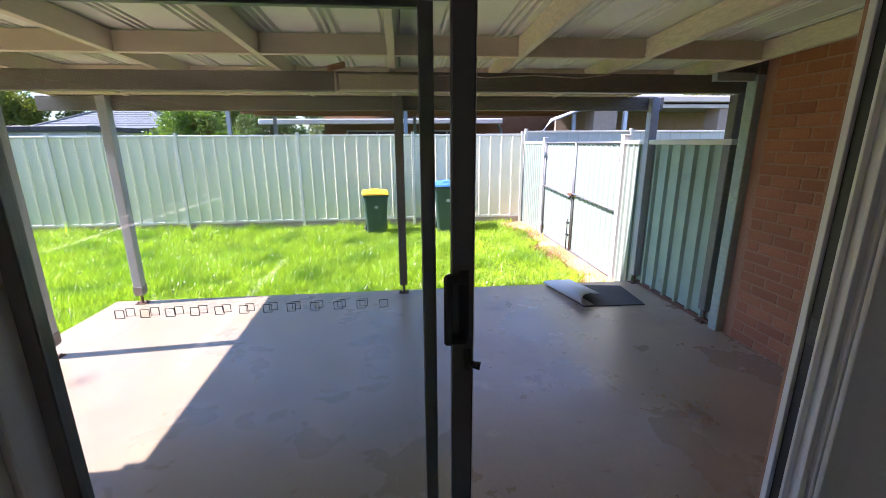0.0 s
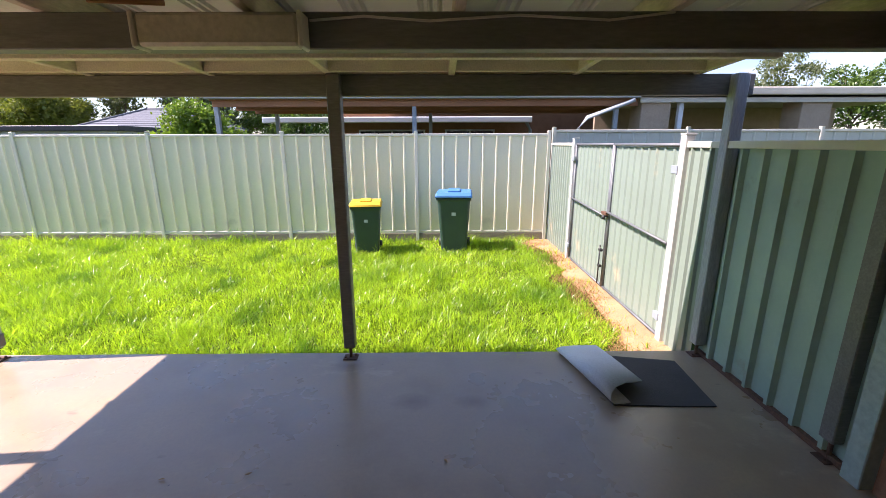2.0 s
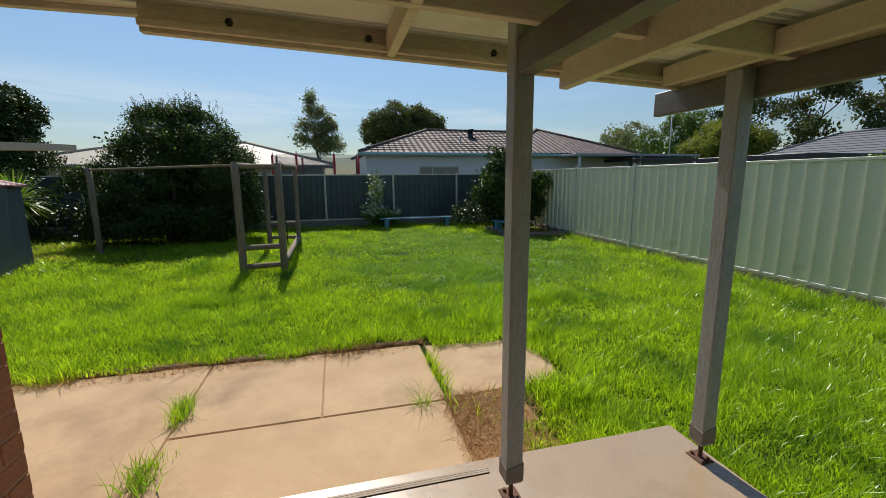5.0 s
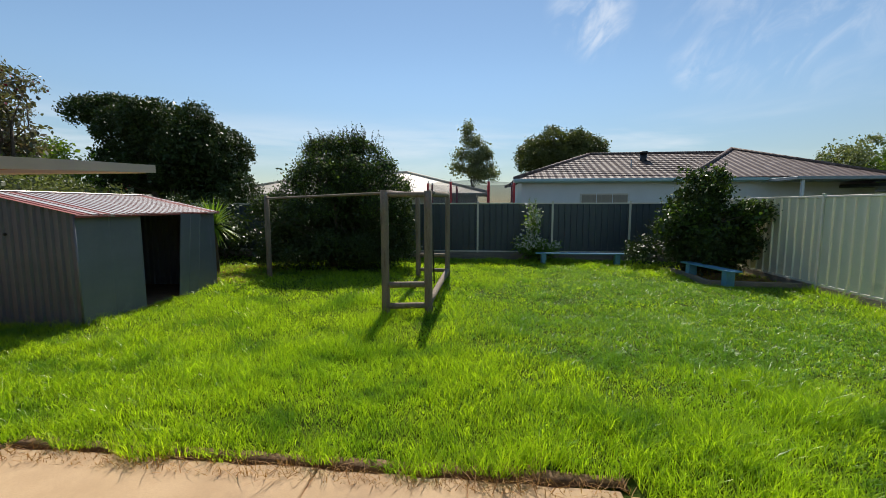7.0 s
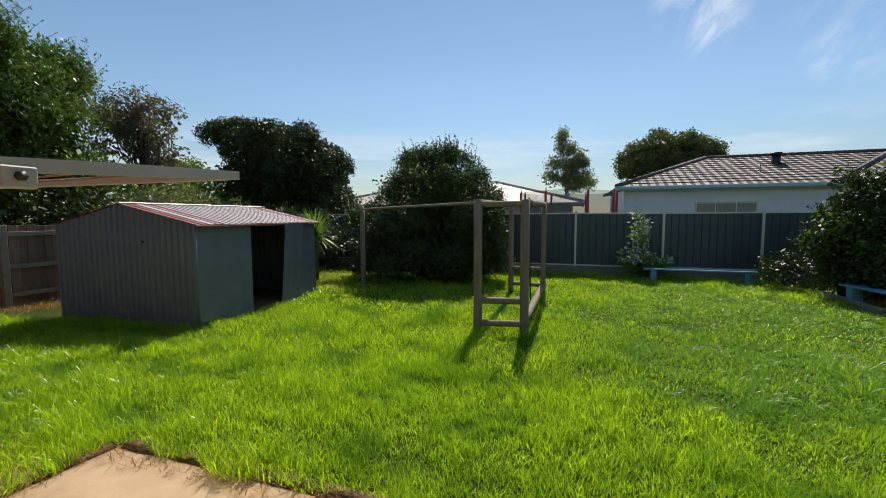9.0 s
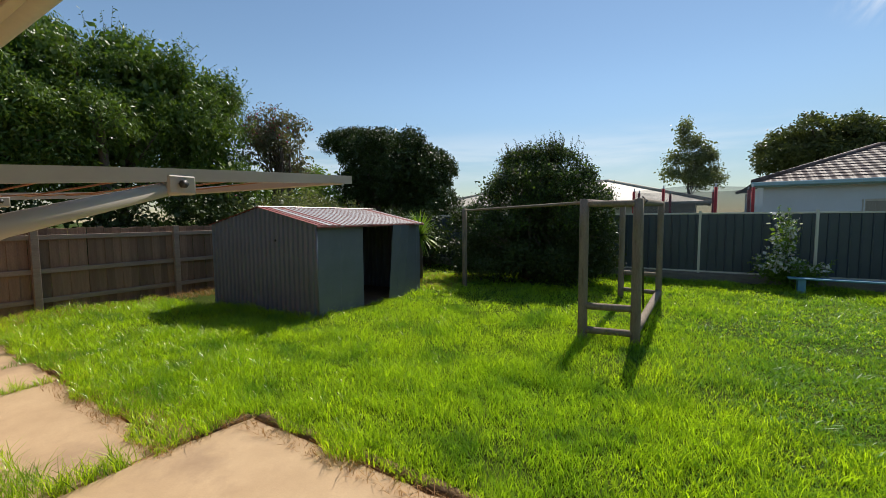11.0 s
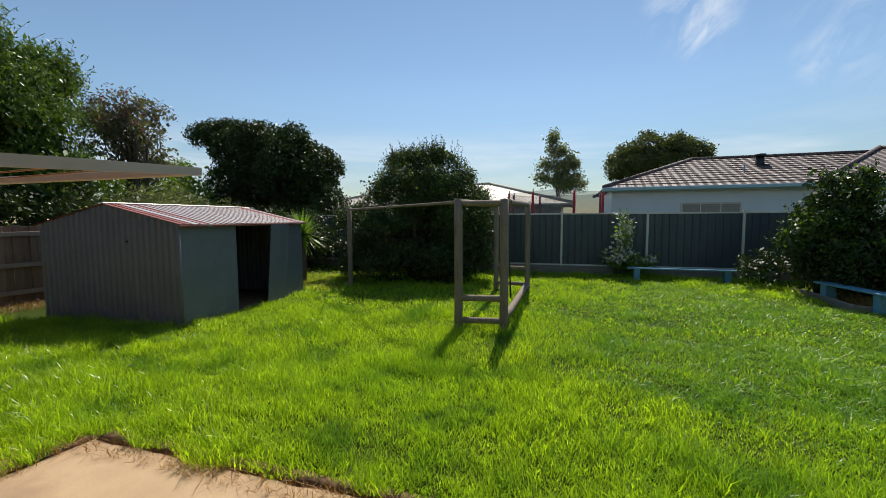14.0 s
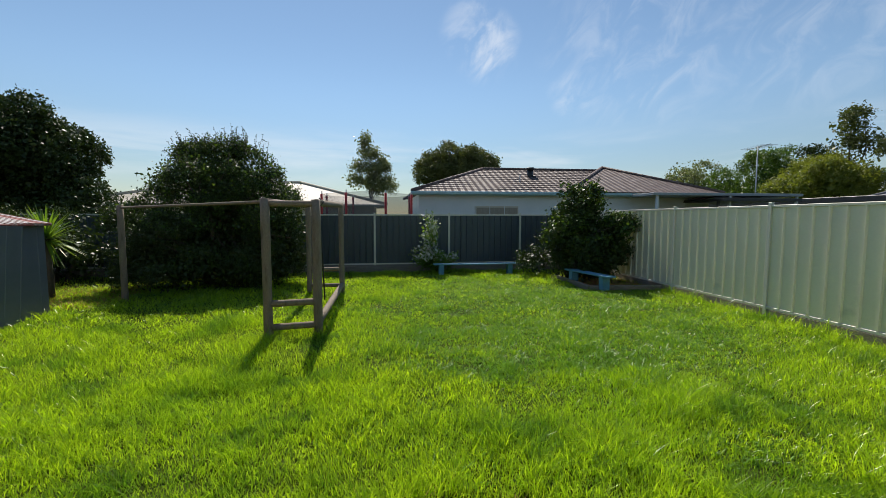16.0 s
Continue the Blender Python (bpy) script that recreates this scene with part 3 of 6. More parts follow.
# ================= sliding door =================
door = thing("door_1", "aluminium sliding glass door, pushed open to one side", "sliding door", kind="structure")
DY = 0.86
box_part("door_jamb", (DOOR_X1 - 0.055, DOOR_X1, DY - 0.10, DY + 0.08, 0, DOOR_H), ALU, door)
box_part("door_jamb", (DOOR_X0, DOOR_X0 + 0.055, DY - 0.10, DY + 0.08, 0, DOOR_H), ALU, door)
for k, (dy0, dy1) in enumerate(((-0.085, -0.072), (-0.03, -0.018), (0.03, 0.042))):
    box_part("jamb_track", (DOOR_X1 - 0.082, DOOR_X1 - 0.055, DY + dy0, DY + dy1, 0.03, DOOR_H - 0.05), ALU, door, bevel=0.002)
box_part("jamb_seal", (DOOR_X1 - 0.068, DOOR_X1 - 0.055, DY - 0.015, DY + 0.028, 0.03, DOOR_H - 0.05), BLACK, door, bevel=0.001)
box_part("lock_keeper", (DOOR_X1 - 0.072, DOOR_X1 - 0.066, DY - 0.012, DY + 0.022, 0.93, 1.03), DARKSTEEL, door, bevel=0.002)
box_part("door_head", (DOOR_X0 + 0.055, DOOR_X1 - 0.055, DY - 0.10, DY + 0.08, DOOR_H - 0.05, DOOR_H), ALU, door)
box_part("door_sill", (DOOR_X0 + 0.055, DOOR_X1 - 0.055, DY - 0.10, DY + 0.10, 0.0, 0.025), ALU, door)
for dy in (-0.055, 0.015):
    box_part("sill_track", (DOOR_X0 + 0.055, DOOR_X1 - 0.055, DY + dy - 0.004, DY + dy + 0.004, 0.025, 0.04), ALU, door, bevel=0.001)
box_part("reveal_trim", (DOOR_X1 - 0.048, DOOR_X1 + 0.055, 0.738, 0.757, 0, DOOR_H + 0.06), ALU, door, "white painted timber architrave", 0.004)
box_part("reveal_board", (DOOR_X0 - 0.02, DOOR_X0 + 0.035, 0.615, 0.757, 0, DOOR_H), ALU, door, "white painted timber reveal", 0.003)
box_part("reveal_trim", (DOOR_X0 - 0.06, DOOR_X0 + 0.025, 0.598, 0.613, 0, DOOR_H + 0.06), ALU, door, bevel=0.004)


def door_leaf(name, x0, x1, y, wide, label):
    leaf = thing(name, "", "")
    leaf.parent = door
    leaf["label"] = label
    z0, z1 = 0.042, DOOR_H - 0.055
    box_part("stile", (x0, x0 + 0.05, y - 0.017, y + 0.017, z0, z1), STILE, leaf)
    box_part("stile", (x1 - wide, x1, y - 0.017, y + 0.017, z0, z1), STILE, leaf)
    box_part("rail", (x0 + 0.05, x1 - wide, y - 0.015, y + 0.015, z0, z0 + 0.08), STILE, leaf)
    box_part("rail", (x0 + 0.05, x1 - wide, y - 0.015, y + 0.015, z1 - 0.06, z1), STILE, leaf)
    p = box_part("pane", (x0 + 0.05, x1 - wide, y - 0.003, y + 0.003, z0 + 0.08, z1 - 0.06), GLASS, leaf, bevel=0)
    p.visible_shadow = False
    return leaf


fixed_leaf = door_leaf("fixed_leaf", DOOR_X0 + 0.06, 1.035, DY + 0.04, 0.042, "fixed glass leaf in aluminium coloured dark for backlight")
slide_leaf = door_leaf("sliding_leaf", DOOR_X0 + 0.11, 1.14, DY - 0.035, 0.066, "sliding glass leaf in aluminium coloured dark for backlight")
# thin pale strip paints the sky's light onto the stile edge
box_part("lit_stile_edge", (1.1402, 1.1420, DY - 0.0515, DY - 0.0185, 0.045, DOOR_H - 0.058), ALU, slide_leaf, "pale strip for the skylit stile edge", 0)
# pull handle and lock on the moving leaf
bm = bmesh.new()
hx, hy = 1.108, DY - 0.052
bm_box(bm, hx - 0.014, hx + 0.018, hy - 0.010, hy, 1.045, 1.275, 0.004)
bm_box(bm, hx - 0.060, hx - 0.034, hy - 0.042, hy - 0.022, 1.05, 1.27, 0.007)
bm_box(bm, hx - 0.050, hx + 0.010, hy - 0.040, hy - 0.008, 1.052, 1.078, 0.005)
bm_box(bm, hx - 0.050, hx + 0.010, hy - 0.040, hy - 0.008, 1.242, 1.268, 0.005)
part("pull_handle", bm, BLACK, slide_leaf, "black plastic pull handle")
bm = bmesh.new()
bm_box(bm, 1.112, 1.134, hy - 0.008, hy, 0.945, 1.02, 0.003)
bm_tube(bm, [(1.128, hy - 0.006, 0.972), (1.148, hy - 0.016, 0.970), (1.160, hy - 0.020, 0.968)], [0.010, 0.012, 0.013], 12)
part("lock_knob", bm, BLACK, slide_leaf, "black lock knob", True)
# a row of outlined square stickers on each of the two panes
def sticker_row(x0, step, count, y, z, leaf):
    for k in range(count):
        bm = bmesh.new()
        h = 0.0125
        for a, b, c, d in ((-h, h, -h, -h + 0.0014), (-h, h, h - 0.0014, h), (-h, -h + 0.0014, -h, h), (h - 0.0014, h, -h, h)):
            bm_box(bm, a, b, -0.0008, 0.0008, c, d)
        part("square_sticker", bm, BLACK, leaf, "thin black outlined square sticker", at=pose(x0 + step * k, y, z, 0, 2 * math.sin(k * 2.7), 0))


sticker_row(0.142, 0.0665, 12, DY - 0.0392, 1.1755, slide_leaf)
sticker_row(0.122, 0.0685, 11, DY + 0.0358, 1.152, fixed_leaf)

# ================= verandah frame =================
ver = thing("verandah", "timber verandah with painted posts, beams and a ribbed sheet roof", "verandah")


def rafter_z(y):
    return 2.135 - 0.040 * (y - 2.95)


def post(x, y, z0, z1, material, w=0.09, rust=False):
    bm = bmesh.new()
    bm_box(bm, -w / 2, w / 2, -w / 2, w / 2, z0, z1, 0.006)
    for v in bm.verts:
        if v.co.z < z0 + 0.03:
            v.co.x *= 0.94
            v.co.y *= 0.94
    part("post", bm, material, ver, at=pose(x, y, 0))
    bm = bmesh.new()
    bm_tube(bm, [(0, 0, 0.006), (0, 0, z0 + 0.01)], 0.012, 8)
    bm_box(bm, -0.055, 0.055, -0.045, 0.045, 0.0, 0.008, 0.002)
    bm_box(bm, -0.03, 0.03, -0.03, 0.03, z0 - 0.008, z0, 0.002)
    bm_tube(bm, [(0.035, 0.02, 0.008), (0.035, 0.02, 0.022)], 0.009, 6)
    bm_tube(bm, [(-0.035, -0.02, 0.008), (-0.035, -0.02, 0.022)], 0.009, 6)
    part("post_foot", bm, RUST, ver, "rusted steel post foot", at=pose(x, y, 0))
    if rust:
        bm = bmesh.new()
        bm_box(bm, -w / 2 - 0.0015, w / 2 + 0.0015, -w / 2 - 0.0015, w / 2 + 0.0015, z0 + 0.012, z0 + 0.12, 0.004)
        for v in bm.verts:
            if v.co.z > z0 + 0.1:
                v.co.z += 0.05 * noise.noise((v.co.x * 30, v.co.y * 30, x))
        part("rust_stain", bm, RUSTP, ver, "rust-stained post end", at=pose(x, y, 0))


RUSTP = surface("rust_stained_paint", (0.26, 0.17, 0.12), (0.24, 0.24, 0.24), 0.7, 12, 50, bump=0.3)
post(-1.85, 2.94, 0.10, 2.24, POSTP, rust=True)
post(-1.84, 4.10, 0.10, 2.09, POSTP, rust=True)
post(0.93, 4.10, 0.10, 2.09, BEAMP)
post(3.67, 4.11, 0.10, 2.09, POSTP)
post(3.70, 2.98, 0.12, 2.00, BEAMP)
# wall post in pale green beside the brick end
box_part("wall_post", (3.655, 3.745, 2.77, 2.87, 0.0, 2.12), TRIMG, ver, "pale green painted wall post", 0.005)
box_part("knee_brace", (3.34, 3.655, 2.79, 2.85, 2.075, 2.135), TRIMG, ver)
box_part("beam", (-1.805, 3.76, 2.905, 2.985, 2.00, 2.135), BEAMP, ver, "dark grey painted inner beam", 0.005)
box_part("beam", (-2.46, 3.80, 4.14, 4.19, 1.955, 2.095), BEAMP, ver, "dark grey painted outer beam", 0.005)
RX = [-1.64, -0.71, 0.10, 0.90, 1.72, 2.56, 3.39]


def sloped(name, x0, x1, y0, y1, h, material, parent, label="", lift=0.0, bevel=0.003):
    bm = bmesh.new()
    bm_box(bm, x0, x1, y0, y1, 0, h, bevel)
    for v in bm.verts:
        v.co.z += rafter_z(v.co.y) + lift
    return part(name, bm, material, parent, label)


for x in RX:
    sloped("rafter", x - 0.022, x + 0.022, 1.0 if x > -1.6 else 1.4, 4.17, 0.12, RAFT, ver)
sloped("side_fascia", -2.31, -2.27, 1.40, 4.20, 0.14, RAFT, ver, "cream side fascia with bolt heads", 0.0)
sloped("side_fascia_strip", -2.27, -2.245, 1.40, 4.18, 0.03, RAFT, ver, "", 0.02)
for y in (1.75, 2.35, 2.98, 3.6, 4.05):
    z = rafter_z(y) + 0.075
    tube_part("bolt_head", [(-2.272, y, z), (-2.255, y, z)], 0.016, DARKSTEEL, ver, seg=6)
xs = [-2.27] + RX
for a, b in zip(xs, xs[1:]):
    for y, h in ((2.45, 0.115), (4.02, 0.10), (1.06, 0.12)):
        if a < -2 and y < 1.4:
            continue
        sloped("noggin", a + 0.024, b - 0.024, y - 0.02, y + 0.02, h, RAFT, ver)
sloped("purlin", -2.27, 3.36, 3.36, 3.41, 0.185, RAFT, ver, "", -0.066)
box_part("beam_blocking", (-2.27, 3.40, 4.15, 4.18, 2.09, 2.222), RAFT, ver)
# ribbed roof sheet over the rafters: each sheet with three narrow ribs a tray
bm = bmesh.new()
prof, x = [], -2.36
while x < 3.36:
    for fx, fz in ((0, 0), (0.05, 0), (0.058, 0.024), (0.072, 0.024), (0.08, 0), (0.095, 0), (0.103, 0.024), (0.117, 0.024), (0.125, 0), (0.14, 0), (0.148, 0.024), (0.162, 0.024), (0.17, 0), (0.34, 0)):
        prof.append((x + fx, fz))
    x += 0.35
rows = []
for dz in (0, 0.002):
    for y in (1.0, 4.22):
        rows.append([bm.verts.new((px, y, rafter_z(y) + 0.125 + pz + dz)) for px, pz in prof])
a, b, c, d = rows
for i in range(len(prof) - 1):
    bm.faces.new((a[i], a[i + 1], b[i + 1], b[i]))
    bm.faces.new((c[i + 1], c[i], d[i], d[i + 1]))
    bm.faces.new((b[i], b[i + 1], d[i + 1], d[i]))
    bm.faces.new((a[i + 1], a[i], c[i], c[i + 1]))
part("roof_sheet", bm, ROOFU, ver, "painted ribbed steel roof sheet")

box_part("post_packer", (3.66, 3.97, 2.765, 2.912, 2.121, 2.255), BEAMP, ver)
box_part("beam_packer", (3.42, 3.84, 2.915, 2.975, 2.136, 2.262), BEAMP, ver)
sloped("roof_flashing", 3.44, 4.05, 1.0, 3.45, 0.006, ROOFU, ver, "painted flashing sheet against the brick wing", 0.128, 0)
# batten light on the inner beam
lamp = thing("ceiling_light", "long cream fluorescent batten light, switched off, on the beam", "light fitting", (0.815, 2.86, 2.05))
bm = bmesh.new()
bm_box(bm, -0.30, 0.30, -0.045, 0.04, -0.055, 0.06, 0.012)
part("diffuser", bm, LAMPW, lamp)
box_part("end_cap", (-0.318, -0.30, -0.052, 0.043, -0.062, 0.066), EAVEC, lamp, "cream end cap", 0.006)
box_part("end_cap", (0.30, 0.318, -0.052, 0.043, -0.062, 0.066), EAVEC, lamp, "cream end cap", 0.006)
cable = tube_part("power_cable", [(1.14, 2.895, 2.10), (1.35, 2.895, 2.115), (1.6, 2.895, 2.098), (1.95, 2.895, 2.118), (2.3, 2.895, 2.10), (2.55, 2.895, 2.128)], 0.005, EAVEC, None, seg=6)
tagged(cable, "thin cream electric cable clipped along the beam", "cable")
stick = box_part("timber_brace", (-0.16, 0.16, -0.012, 0.012, -0.02, 0.02), ORNG, None, at=pose(0.52, 2.80, 2.15, 0, -14, 78))
tagged(stick, "short orange-brown timber strip above the light", "timber strip")

# strip drain set in the slab edge
drain = thing("strip_drain", "dusty brown slotted strip drain along the slab edge", "drain")
box_part("channel", (-2.078, -2.034, 0.95, 2.90, 0.0005, 0.003), DARKSTEEL, drain, bevel=0)
for k in range(3):
    box_part("grate_bar", (-2.0765 + 0.0145 * k, -2.0645 + 0.0145 * k, 0.955, 2.895, 0.003, 0.0065), GRATE, drain, bevel=0)

# ================= fences =================
def steel_fence(name, label, n, bay, z0, z1, sheet_m, trim_m, at, rz, pitch=0.24, plinth=True, extra=0.06, depth=0.028):
    """Steel fence of n bays along its own x: posts, rails, ribbed sheets, plinth boards. Ribs face its -y."""
    f = thing(name, label, "fence", at, rz=rz)
    pb = bmesh.new()
    bm_box(pb, -0.03, 0.03, -0.03, 0.03, -0.25, z1 + extra, 0.004)
    bm_box(pb, -0.033, 0.033, -0.033, 0.033, z1 + extra, z1 + extra + 0.008, 0.003)
    pm = finish(pb, "post", trim_m)
    rb = bmesh.new()
    bm_box(rb, 0.03, bay - 0.03, -0.022, 0.022, -0.022, 0.022, 0.004)
    rm = finish(rb, "rail", trim_m)
    sb = bmesh.new()
    bm_sheet(sb, bay - 0.062, z0 + 0.02, z1 - 0.02, pitch, depth, 0.20)
    sm = finish(sb, "sheet", sheet_m)
    bb = bmesh.new()
    bm_box(bb, 0.03, bay - 0.03, -0.025, 0.02, -0.3, z0 - 0.026, 0.006)
    bmesh_pl = finish(bb, "plinth_board", PLINTH)
    for k in range(n + 1):
        shared("post", pm, f, pose(k * bay, 0, 0))
    for k in range(n):
        shared("top_rail", rm, f, pose(k * bay, 0, z1))
        shared("bottom_rail", rm, f, pose(k * bay, 0, z0))
        shared("sheet", sm, f, pose(k * bay + 0.031, 0.004, 0))
        if plinth:
            shared("plinth_board", bmesh_pl, f, pose(k * bay, 0, 0))
    return f


steel_fence("back_fence", "pale green ribbed steel fence with cream posts and rails", 8, 2.385, 0.03, 1.79, MINT, CREAM, (-15.48, 8.8, 0), 0)
steel_fence("back_fence", "pinkish cream steel fence beyond the gate line", 3, 2.42, 0.06, 1.85, CREAM, CREAM, (3.70, 8.86, 0), 0, depth=0.010)
steel_fence("dark_fence", "dark slate ribbed steel fence with pale posts", 8, 2.38, 0.14, 1.69, NAVY, CREAM, (-15.28, -10.03, 0), 90, pitch=0.19)
# retaining sleepers under the dark fence
sl = box_part("retaining_sleeper", (-15.22, -15.10, -9, 8.7, -0.3, 0.10), PLINTH, None, bevel=0.012)
tagged(sl, "weathered timber retaining sleeper under the dark fence", "sleeper")

# side fence with the double gate, along y
GX = 3.66
side = thing("side_fence", "mint steel side fence beside the double gate", "fence")
sheet_part("sheet", 1.27, -0.13, 1.60, 0.12, 0.02, GATE, side, pose(GX, 7.48, 0, 0, 0, 90) @ Matrix.Scale(-1, 4, (0, 1, 0)))
sheet_part("sheet", 0.42, -0.13, 1.62, 0.12, 0.02, GATE, side, pose(GX, 4.16, 0, 0, 0, 90) @ Matrix.Scale(-1, 4, (0, 1, 0)))
box_part("top_rail", (GX - 0.025, GX + 0.025, 7.48, 8.76, 1.60, 1.645), CREAM, side)
box_part("top_rail", (GX - 0.025, GX + 0.025, 2.9, 4.56, 1.60, 1.65), CREAM, side)
sheet_part("sheet", 1.30, 0.03, 1.60, 0.195, 0.032, MOSS, side, pose(GX + 0.06, 2.86, 0, 0, 0, 90) @ Matrix.Scale(-1, 4, (0, 1, 0)), 0.30, "dark green ribbed wall sheet")
box_part("bottom_timber", (GX + 0.03, GX + 0.07, 2.88, 4.15, -0.02, 0.035), RUST, side, "rotten timber bottom rail")
for y in (7.46, 4.60):
    box_part("gate_post", (GX - 0.04, GX + 0.04, y - 0.04, y + 0.04, -0.25, 1.70), OFFWHITE, side, "off-white steel gate post", 0.006)
    box_part("post_cap", (GX - 0.044, GX + 0.044, y - 0.044, y + 0.044, 1.70, 1.715), OFFWHITE, side, "", 0.003)


def gate_leaf(y0, y1, hinge):
    g = thing("gate", "mint ribbed steel gate leaf on a grey tube frame", "gate", group="double gate")
    r = 0.016
    for a, b in (((y0, -0.10), (y0, 1.62)), ((y1, -0.10), (y1, 1.62)), ((y0, 1.62), (y1, 1.62)), ((y0, -0.10), (y1, -0.10))):
        tube_part("frame_tube", [(GX, a[0], a[1]), (GX, b[0], b[1])], r, TUBEG, g)
    tube_part("mid_rail", [(GX - 0.03, y0, 0.78), (GX - 0.03, y1, 0.84)], 0.014, TUBEG, g)
    sheet_part("sheet", y1 - y0 - 0.03, -0.10, 1.60, 0.15, 0.014, GATE, g, pose(GX + 0.02, y0 + 0.015, 0, 0, 0, 90) @ Matrix.Scale(-1, 4, (0, 1, 0)))
    for z in (0.1, 1.42):
        box_part("hinge", (GX - 0.052, GX - 0.02, hinge - 0.045, hinge + 0.045, z - 0.035, z + 0.035), GUTG, g, "grey steel hinge")
    return g


g1 = gate_leaf(6.06, 7.40, 7.40)
g2 = gate_leaf(4.66, 6.02, 4.66)
tube_part("drop_bolt", [(GX - 0.045, 6.09, -0.08), (GX - 0.045, 6.09, 0.42)], 0.009, DARKSTEEL, g1, "grey drop bolt")
box_part("bolt_bracket", (GX - 0.055, GX - 0.016, 6.06, 6.12, 0.14, 0.17), DARKSTEEL, g1)
box_part("bolt_bracket", (GX - 0.055, GX - 0.016, 6.06, 6.12, 0.34, 0.37), DARKSTEEL, g1)
box_part("latch", (GX - 0.06, GX - 0.02, 5.98, 6.12, 0.80, 0.84), RUST, g2, "rusty gate latch", 0.005)
tube_part("padlock", [(GX - 0.06, 6.03, 0.75), (GX - 0.06, 6.03, 0.80)], 0.02, DARKSTEEL, g2, "small padlock")

gate_soil = thing("gate_soil", "dry orange sandy soil along the foot of the gate", "soil", kind="structure")
bm = bmesh.new()
edge = []
for k in range(41):
    y = 4.2 + 4.56 * k / 40
    edge.append((y, 3.28 - 0.10 * noise.noise((y * 1.3, 0.4, 2.0)) - 0.45 * max(0.0, (y - 7.9) / 0.86) ** 2))
lo = [bm.verts.new((x, y, -0.19)) for y, x in edge]
hi = [bm.verts.new((x + 0.14, y, -0.128 + 0.02 * noise.noise((y * 4, 1.0, 5.0)))) for y, x in edge]
wall_side = [bm.verts.new((3.74, y, -0.112 + 0.02 * noise.noise((y * 3, 7.0, 5.0)))) for y, x in edge]
for k in range(40):
    bm.faces.new((lo[k], lo[k + 1], hi[k + 1], hi[k]))
    bm.faces.new((hi[k], hi[k + 1], wall_side[k + 1], wall_side[k]))
part("soil_strip", bm, SOIL, gate_soil, "", True)

# timber paling fence
pf = thing("paling_fence", "weathered brown timber paling fence with three rails", "fence", (0, -8.7, 0))
meshes = []
for k in range(5):
    bm = bmesh.new()
    w = random.uniform(0.068, 0.078)
    bm_box(bm, -w, w, -0.008, 0.008, -0.22, 1.47 + random.uniform(-0.02, 0.02), 0.003)
    meshes.append(finish(bm, "paling", PALING))
x, k = -14.8, 0
while x < -1.2:
    shared("paling", random.choice(meshes), pf, pose(x, (0.009 if k % 2 else -0.009) + random.uniform(-0.001, 0.001), random.uniform(-0.015, 0.015), 0, random.uniform(-0.3, 0.3), 0))
    k += 1
    x += 0.147
for z in (0.10, 0.66, 1.30):
    box_part("rail", (-14.8, -1.2, 0.019, 0.062, z - 0.045, z + 0.045), PALRAIL, pf, "greyed timber rail")
for x in (-14.4, -12.0, -9.55, -7.1, -4.65, -2.2):
    box_part("fence_post", (x - 0.055, x + 0.055, 0.064, 0.15, -0.3, 1.48), PALRAIL, pf, "greyed timber post")

# ================= shed =================
shed = thing("garden_shed", "slate blue steel garden shed with faded red roof, door open", "shed", (-7.10, -3.76, -0.16), rz=2.5)
SW, SL, SE, SR = 3.00, 3.30, 1.67, 2.00     # gable width, length, eave, ridge above the base


def gable_wall(x):
    bm = bmesh.new()
    bm_sheet(bm, SW, 0, 1, 0.125, 0.034, 0.45)
    for v in bm.verts:
        if v.co.z > 0.5:
            v.co.z = SE + (SR - SE) * (1 - abs(v.co.x / (SW / 2) - 1))
    return part("gable_wall", bm, SHEDW, shed, at=pose(x, 0, 0, 0, 0, -90) @ Matrix.Scale(-1, 4, (0, 1, 0)))


gable_wall(0)
gable_wall(-SL)
DA, DB = 1.22, 1.98
for a, b in ((0, DA), (2.55, SL)):
    sheet_part("side_wall", b - a, 0, SE, 0.62, 0.004, SHEDW, shed, pose(-a, 0, 0, 0, 0, 180), 0.08)
sheet_part("side_wall", SL, 0, SE, 0.15, 0.014, SHEDW, shed, pose(-SL, -SW, 0), 0.5)
box_part("door_header", (-2.55, -DA, -0.02, 0.004, SE - 0.06, SE), SHEDW, shed, "", 0.003)
# the slipped sliding door leans out at its foot
bm = bmesh.new()
bm_sheet(bm, 0.60, 0.02, SE - 0.03, 0.30, 0.006, 0.1)
part("door_panel", bm, SHEDW, shed, "slate blue door panel hanging askew", at=pose(-DB, 0.05, 0, 3, 2.5, 180))
tube_part("corner_trim", [(0, 0, 0), (0, 0, SE)], 0.018, SHEDW, shed)
# dark floor colour stands for the deep shade inside the shed
box_part("shed_floor", (-SL + 0.03, -0.03, -SW + 0.03, -0.03, 0.005, 0.03), EARTH, shed, "floor coloured dark for the shade inside")
tube_part("vent_hole", [(0.012, -1.05, 1.38), (0.03, -1.05, 1.38)], 0.022, BLACK, shed, "dark round vent hole")
pitch_len = math.hypot(SW / 2 + 0.1, (SR - SE) * (SW / 2 + 0.1) / (SW / 2))
slope = math.degrees(math.atan2(SR - SE, SW / 2))
k = 0
